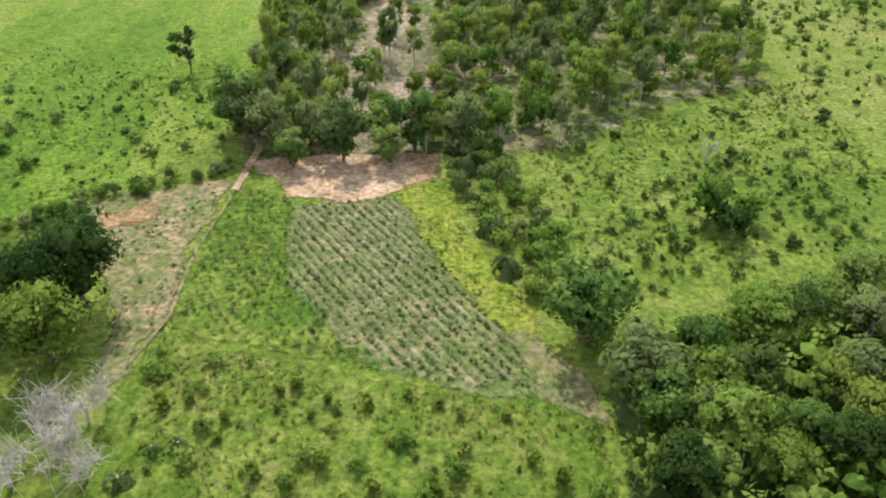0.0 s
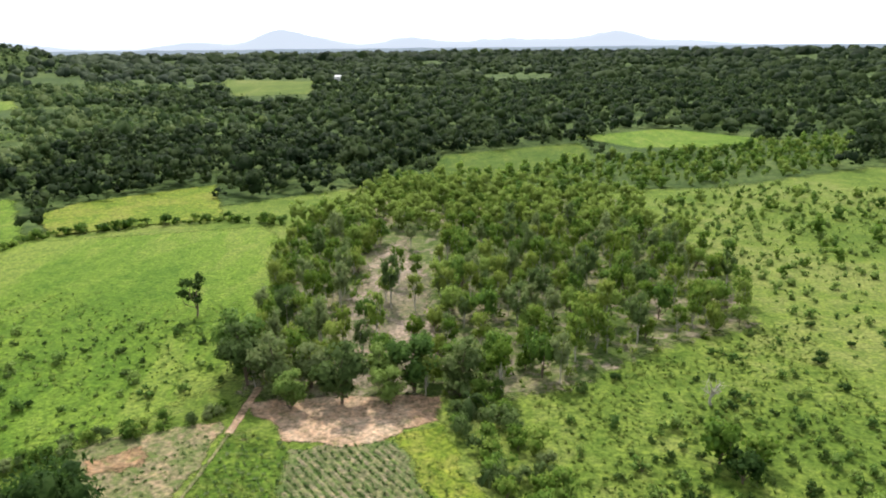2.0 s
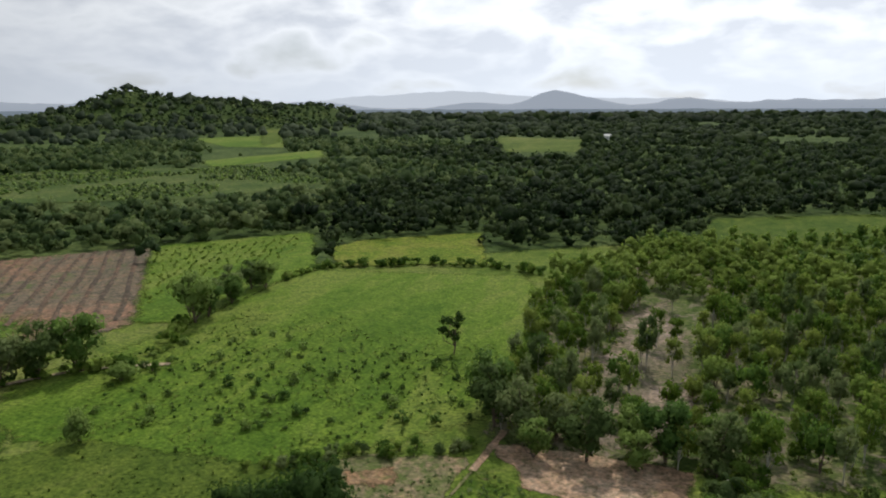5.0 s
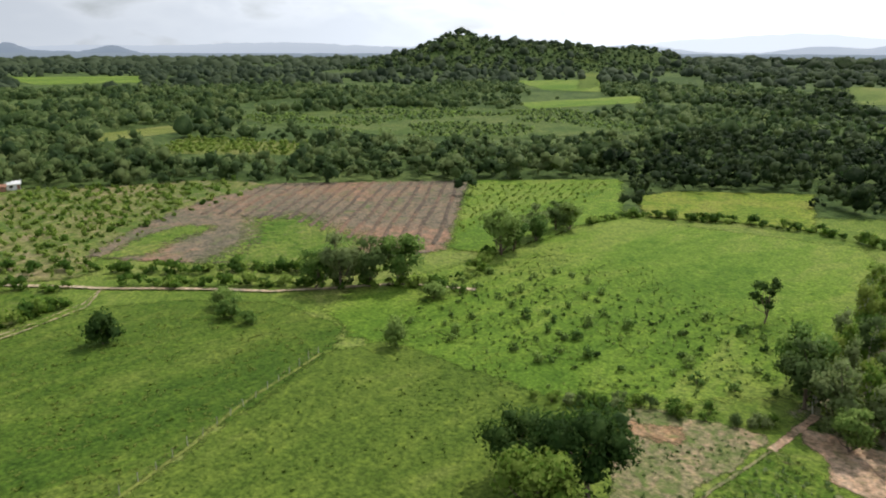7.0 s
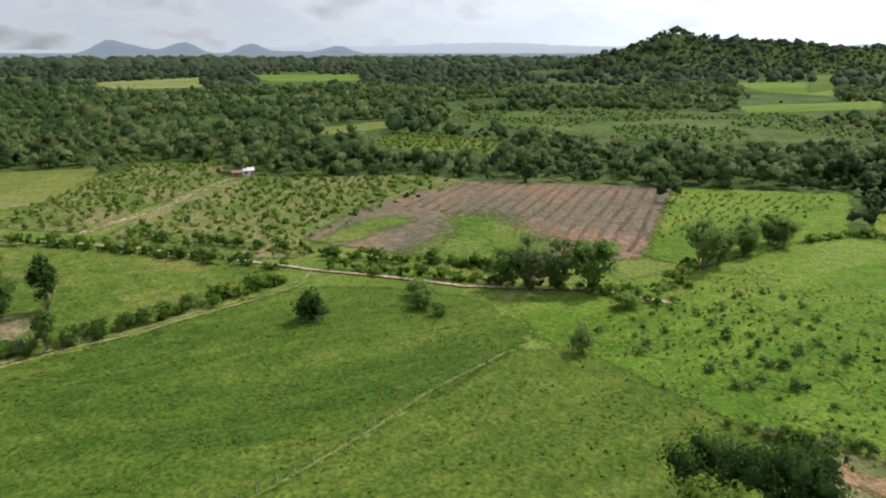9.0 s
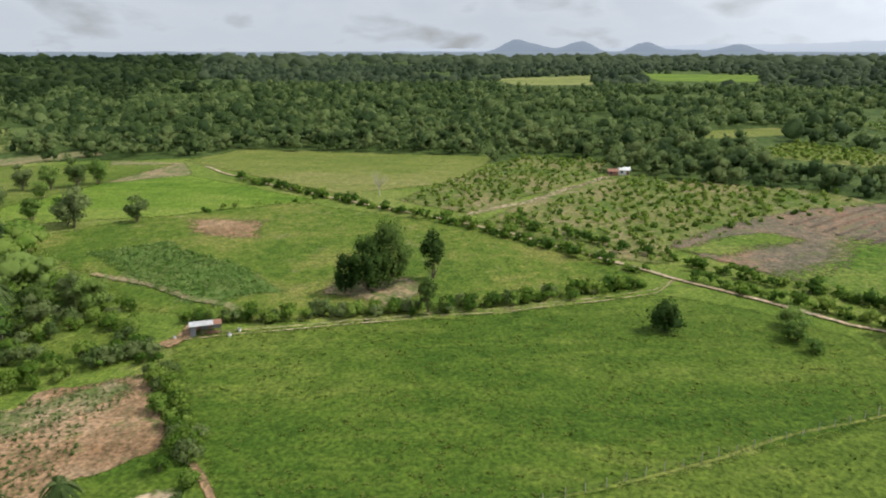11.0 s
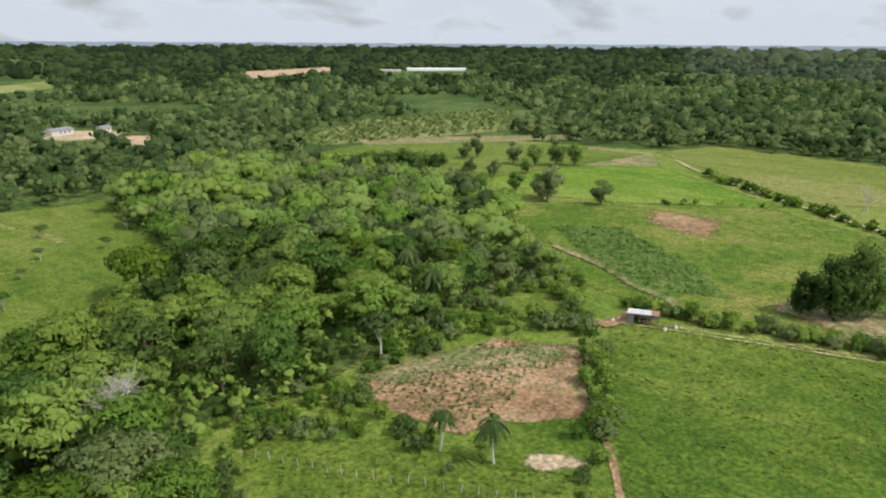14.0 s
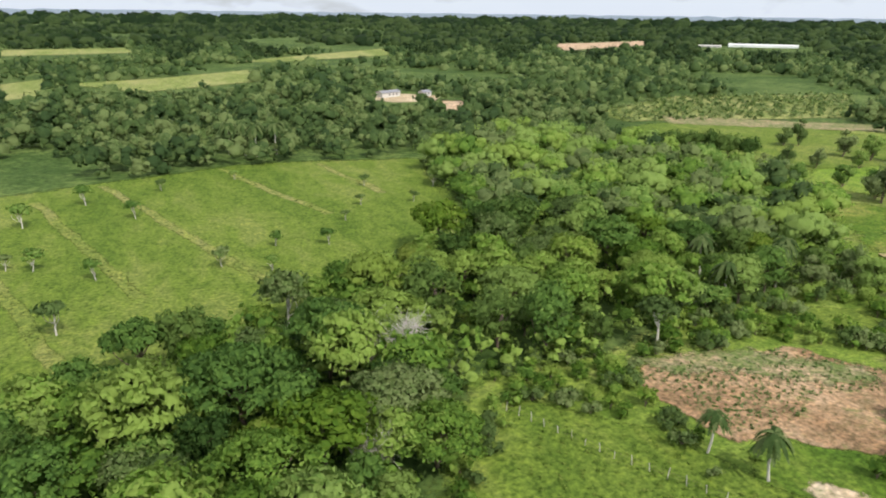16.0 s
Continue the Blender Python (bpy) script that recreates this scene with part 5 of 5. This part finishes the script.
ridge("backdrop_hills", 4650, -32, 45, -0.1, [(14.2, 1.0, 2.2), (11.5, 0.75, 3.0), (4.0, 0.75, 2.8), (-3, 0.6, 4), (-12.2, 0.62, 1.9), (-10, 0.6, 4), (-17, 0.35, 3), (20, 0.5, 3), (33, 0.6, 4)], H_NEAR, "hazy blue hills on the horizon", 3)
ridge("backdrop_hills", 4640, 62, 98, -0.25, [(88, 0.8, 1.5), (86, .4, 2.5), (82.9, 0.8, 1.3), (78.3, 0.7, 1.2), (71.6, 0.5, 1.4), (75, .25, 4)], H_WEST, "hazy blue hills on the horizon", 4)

# ------------------------------------------------ grass and furrows


def tufts(name, poly, spacing, seed, material, label, size=0.16, width=0.7, tall=0.3, keep=1.0):
    pts = scatter(poly, spacing, 1.0, seed)
    r = np.random.default_rng(seed)
    lump = np.array([noise.noise((x * 0.12, y * 0.12, seed)) for x, y in pts])
    pts = pts[r.random(len(pts)) < keep * np.clip(0.55 + lump * 1.4, 0.05, 1)]
    leafy_stuff(name, pts, material, label, "grass", 7, size, width, tall, seed, 0.0, 0.5, 2, variants=6, solid=False, upright=True)


tufts("pasture_tussocks", [(-114, -55), (-130, 5), (-136, 52), (-100, 68), (-72, 10), (-62, -20), (-93, -43)], 1.25, 101, L_GRASS, "soft grass tussocks in the lush pasture", 0.16, 0.9, 0.18)
tufts("grazed_grass", [(-76, 20), (-55, 10), (-43, 57), (-50, 80), (-92, 70)], 1.2, 102, L_GRASS, "short grass in the grazed pasture", 0.13, 0.6, 0.14, 0.8)
tufts("pasture_grass", [(-95, 67), (-112, 100), (-110, 140), (-45, 140), (-35, 101), (-58, 72)], 1.3, 103, L_GRASS, "grass tussocks among the weeds", 0.16, 0.8, 0.3)
tufts("rough_weeds", [(-32, 54), (-9.6, 48), (12.6, 43.7), (13, 26), (-28, 26)], 0.75, 104, L_GRASS, "tall mixed weeds", 0.14, 0.7, 0.55)
tufts("garden_weeds", [(-31.4, 84.7), (-22.5, 81.8), (-19.8, 63.2), (-9.2, 50), (-24.2, 53.2), (-32, 55)], 0.8, 105, L_GRASS, "low weeds beside the vegetable rows", 0.12, 0.6, 0.4)
tufts("strip_grass", [(-9.1, 83.1), (-2.5, 87), (-0.2, 75.1), (7.6, 59.1), (4.4, 54.8), (-1.7, 65.8)], 0.7, 106, L_GRASS, "yellowish grass along the field", 0.12, 0.6, 0.4)
tufts("slope_grass", [(14, 66), (34, 78), (60, 84), (62, 125), (40, 112), (10, 96)], 1.0, 107, L_GRASS, "grass between the bushes", 0.16, 0.8, 0.35)
tufts("meadow_grass", [(-47, -69), (-58, -56), (-67, -30), (-45, -35), (-36, -60)], 0.8, 108, L_GRASS, "lush grass before the forest", 0.13, 0.7, 0.4)
tufts("soil_weeds", [(-50, 78.6), (-33, 86.6), (-32, 57), (-32.6, 46.8), (-37.6, 57)], 1.0, 109, L_GREY, "thin grey-green weeds on worn soil", 0.14, 0.6, 0.35, 0.8)


def furrows(name, poly, dx, dy, gap, wide, tall, material, label, seed):
    """Long low ridges of turned earth across a plot."""
    r = np.random.default_rng(seed)
    d = np.array([dx, dy]) / math.hypot(dx, dy)
    s = np.array([-d[1], d[0]])
    c = np.mean(np.array(poly), axis=0)
    V, F = [], []
    for w in np.arange(-90, 90, gap):
        run = None
        for u in np.arange(-100, 100, 2.0):
            q = c + d * u + s * (w + 0.25 * gap * noise.noise((u * 0.03, w * 0.2, seed)))
            if not inside(poly, q[0:1], q[1:2])[0]:
                run = None
                continue
            k = len(V)
            g = wide * r.uniform(0.8, 1.2)
            for o, z in ((-g, 0.0), (-g * 0.3, tall * r.uniform(0.6, 1.2)), (g * 0.3, tall * r.uniform(0.6, 1.2)), (g, 0.0)):
                V.append((*(q + s * o), z + 0.06))
            if run is not None:
                F += [(run + j, run + j + 1, k + j + 1, k + j) for j in range(3)]
            run = k
    me = mesh_np(name, V, F, material, True)
    return tagged(new(name, me), label, "furrow", kind="stuff")


M_FURROW = land("turned_earth", (0.10, 0.08, 0.065), (0.14, 0.105, 0.08), (0.20, 0.125, 0.09), (0.09, 0.13, 0.035), 0.1, big=0.04)
M_BED = land("bed_earth", (0.12, 0.14, 0.05), (0.17, 0.17, 0.085), (0.26, 0.215, 0.145), (0.10, 0.16, 0.04), 0.4, big=0.08)
furrows("furrows", [(-208, 86), (-238, 133), (-195, 189), (-130, 118), (-150, 104), (-180, 104)], 66, -73, 4.6, 1.0, 0.45, M_FURROW, "dark furrows of the ploughed field", 1)
furrows("planting_beds", crop_poly, 0.59, -0.81, 1.1, 0.3, 0.12, M_BED, "low earth beds of the vegetable field", 2)

# ------------------------------------------------ buildings
M_TIN = plain("weathered_tin", (0.55, 0.55, 0.55), 0.6, 0.3, 1.2, 0.1)
M_RUST = plain("rusty_tin", (0.33, 0.17, 0.11), 0.7, 0.4, 2.0)
M_BOARD = plain("grey_boards", (0.22, 0.22, 0.24), 0.85, 0.25, 3.0)
M_WHITE = plain("white_paint", (0.78, 0.78, 0.76), 0.6, 0.08, 1.0)
M_WALL = plain("pale_wall", (0.52, 0.50, 0.46), 0.8, 0.15, 1.0)
M_BRICK = plain("reddish_wall", (0.30, 0.16, 0.12), 0.85, 0.2, 1.0)
# solid window slabs: the unlit inside is put into the near-black colour
M_DARK = plain("painted_dark_opening", (0.03, 0.03, 0.035), 0.7, 0.2, 1.0)


def box(bm, x0, y0, z0, x1, y1, z1):
    v = [bm.verts.new(c) for c in itertools.product((x0, x1), (y0, y1), (z0, z1))]
    for f in ((0, 1, 3, 2), (4, 6, 7, 5), (0, 4, 5, 1), (2, 3, 7, 6), (0, 2, 6, 4), (1, 5, 7, 3)):
        bm.faces.new([v[i] for i in f])
    return bm


def slab(name, box_of, material, parent, label="", bevel=0.015):
    bm = box(bmesh.new(), *box_of)
    bmesh.ops.recalc_face_normals(bm, faces=bm.faces)
    if bevel:
        bmesh.ops.bevel(bm, geom=bm.edges[:], offset=bevel, segments=1, affect="EDGES")
    return part(name, bm, material, parent, label)


def corrugated(name, x0, x1, y0, y1, z0, z1, material, parent, pitch=0.25, label="", thick=0.03):
    """A sheet of tin with rounded waves, sloping from z0 at y0 to z1 at y1."""
    n = int((x1 - x0) / pitch * 4)
    V, F = [], []
    for i in range(n + 1):
        x = x0 + (x1 - x0) * i / n
        w = 0.035 * math.sin(i * math.pi / 2)
        for y, z in ((y0, z0), (y1, z1)):
            V += [(x, y, z + w), (x, y, z + w - thick)]
    for i in range(n):
        a, b = 4 * i, 4 * i + 4
        F += [(a, b, b + 2, a + 2), (a + 1, a + 3, b + 3, b + 1)]
    return part(name, mesh_np(name, V, F, material), material, parent, label)


# open cattle shed beside the trodden earth
shed = tagged(new("cattle_shed"), "small open farm shed with grey tin roof on posts", "shed")
for k in range(4):
    x0 = -3.1 + k * 1.55
    corrugated("roof_sheet", x0, x0 + 1.6, -2.1, 2.1, 2.5 + 0.012 * (k % 2), 1.95 + 0.012 * (k % 2), M_RUST if k == 3 else M_TIN, shed, label="rusty roof sheet" if k == 3 else "")
for k in range(3):
    slab("wall_board", (-2.9 + k * 0.36, -1.85, 0.0, -2.9 + k * 0.36 + 0.34, -1.78, 2.2), M_BOARD, shed)
for k in range(10):
    slab("back_board", (-2.9 + k * 0.58, 1.75, 0.0, -2.9 + k * 0.58 + 0.55, 1.82, 1.95), M_RUST if k % 4 == 2 else M_BOARD, shed)
for x in (-2.95, -0.7, 0.9, 2.9):
    slab("post", (x - 0.07, -1.95, 0.0, x + 0.07, -1.81, 2.42), M_BARK, shed)
    slab("post", (x - 0.07, 1.84, 0.0, x + 0.07, 1.98, 1.92), M_BARK, shed)
slab("rail", (-0.6, -1.9, 0.9, 2.9, -1.84, 1.0), M_BARK, shed)
slab("trough", (0.2, -1.2, 0.0, 2.4, -0.6, 0.5), M_RUST, shed, "rust-brown feeding trough")
shed.matrix_basis = pose(-117.2, -49.4, 0.05, 0, 0, 113) @ Matrix.Diagonal((0.9, 0.9, 0.8, 1))
barrel = tagged(new("water_drum"), "white plastic drum beside the shed", "drum")
for name, r0, z0, z1, m in (("drum_body", 0.28, 0, 0.6, M_WHITE), ("rim", 0.3, 0.6, 0.65, M_BOARD)):
    bm = bmesh.new()
    bmesh.ops.create_cone(bm, cap_ends=True, segments=16, radius1=r0, radius2=r0 * 0.95, depth=z1 - z0, matrix=Matrix.Translation((0, 0, (z0 + z1) / 2)))
    part(name, bm, m, barrel)
barrel.matrix_basis = pose(-115.6, -44.5, 0.05)
for x, y in ((-113.5, -53.5), (-118, -43.5)):
    copy_thing(barrel, pose(x, y, 0.05, 0, 0, 40))


def house(name, label, x, y, turn, long, deep, tall, rise, wall_m, roof_m, windows, door=True, group=""):
    """A gabled building with walls, roof slopes, openings."""
    root = tagged(new(name), label, "building", group)
    h, d = long / 2, deep / 2
    bm = bmesh.new()
    t = 0.2
    for b4 in ((-h, -d, 0, h, -d + t, tall), (-h, d - t, 0, h, d, tall), (-h, -d + t, 0, -h + t, d - t, tall), (h - t, -d + t, 0, h, d - t, tall)):
        box(bm, *b4)
    for s in (-1, 1):
        a = [bm.verts.new(c) for c in ((s * h, -d, tall), (s * h, d, tall), (s * h, 0, tall + rise))]
        bm.faces.new(a)
    bmesh.ops.recalc_face_normals(bm, faces=bm.faces)
    part("wall", bm, wall_m, root)
    o = 0.4
    for s in (-1, 1):
        corrugated("roof", -h - o, h + o, s * (d + o), 0, tall - o * rise / d + 0.05, tall + rise + 0.05, roof_m, root, pitch=max(0.3, long / 60), thick=0.06)
    for k in range(windows):
        cx = -h + (k + 1) * long / (windows + 1 + (1 if door else 0))
        for s in (-1, 1):
            w = slab("window", (cx - 0.5, s * d - 0.05, tall * 0.35, cx + 0.5, s * d + 0.05, tall * 0.75), M_DARK, root)
            slab("sill", (cx - 0.6, s * d - 0.1, tall * 0.35 - 0.1, cx + 0.6, s * d + 0.1, tall * 0.35), M_WHITE, w)
    if door:
        slab("door", (h * 0.72 - 0.5, -d - 0.06, 0, h * 0.72 + 0.5, -d + 0.05, min(2.1, tall * 0.8)), M_BRICK, root)
    root.matrix_basis = pose(x, y, float(height(x, y)), 0, 0, turn)
    return root


house("farmhouse", "small farmhouse with white roof at the wood edge", -291.5, 56, 80, 4.4, 4.2, 2.3, 0.8, M_WHITE, M_WHITE, 1)
house("annex", "low reddish-brown annex beside the farmhouse", -290, 51.4, 80, 3.6, 3.4, 1.9, 0.6, M_BRICK, M_RUST, 1)
house("hut", "small white hut at the end of the lane", -366, -189, 60, 7, 5, 3.0, 1.0, M_WHITE, M_WHITE, 2)
house("warehouse", "long white warehouse in the far woods", -945, -822, 132, 100, 26, 4.5, 1.2, M_WHITE, M_WHITE, 0, False)
house("warehouse_annex", "beige low hall beside the warehouse", -862, -850, 132, 34, 18, 3.5, 1, M_WALL, M_WALL, 3, False)
house("farm_building", "long low farm building with pale roof", -156, -399, 20, 14, 6, 2.8, 1.0, M_WALL, M_BOARD, 3)
house("farm_building", "small pale outbuilding among trees", -178, -395, 20, 6, 5, 2.6, 1.0, M_WALL, M_BOARD, 1)
house("far_building", "tiny white building in the far woods", -188, 1080, 0, 22, 9, 7, 2, M_WHITE, M_WHITE, 3, False)
house("far_building", "tiny pale house in the far woods", -160, 640, 0, 9, 6, 4, 1.5, M_WHITE, M_WHITE, 2, False)


def fence(name, pts, step, label):
    """Posts driven in a line with two strands of wire."""
    root = tagged(new(name), label, "fence")
    proto = None
    places = []
    for a, b in zip(pts, pts[1:]):
        n = max(1, int(math.dist(a, b) / step))
        places += [(a[0] + (b[0] - a[0]) * i / n, a[1] + (b[1] - a[1]) * i / n) for i in range(n)]
    places.append(pts[-1])
    r = np.random.default_rng(5)
    for x, y in places:
        if proto is None:
            bm = bmesh.new()
            limb(bm, (0, 0, -0.3), (0, 0, 1.25), 0.055, 0.045, 6, 0.02, r)
            proto = part("post", bm, M_PALE, root)
            ob = proto
        else:
            ob = new("post", proto.data)
            ob.parent = root
        ob.matrix_basis = pose(x, y, 0, r.normal() * 4, r.normal() * 4, r.uniform(0, 360)) @ Matrix.Diagonal((1, 1, r.uniform(0.85, 1.2), 1))
    for z in (0.5, 1.0):
        for (x1, y1), (x2, y2) in zip(pts, pts[1:]):
            bm = bmesh.new()
            limb(bm, (x1, y1, z), (x2, y2, z), 0.008, 0.008, 3, 0.0)
            part("wire", bm, M_BARK, root)
    return root


fence("post_fence", [(-44, -67), (-50, -53), (-55, -44), (-61, -31)], 1.9, "wire fence on pale wooden posts across the grass")
fence("post_fence", [(-95, 58), (-84, 35), (-72, 10), (-64, -6)], 2.6, "thin wire fence dividing two pastures")
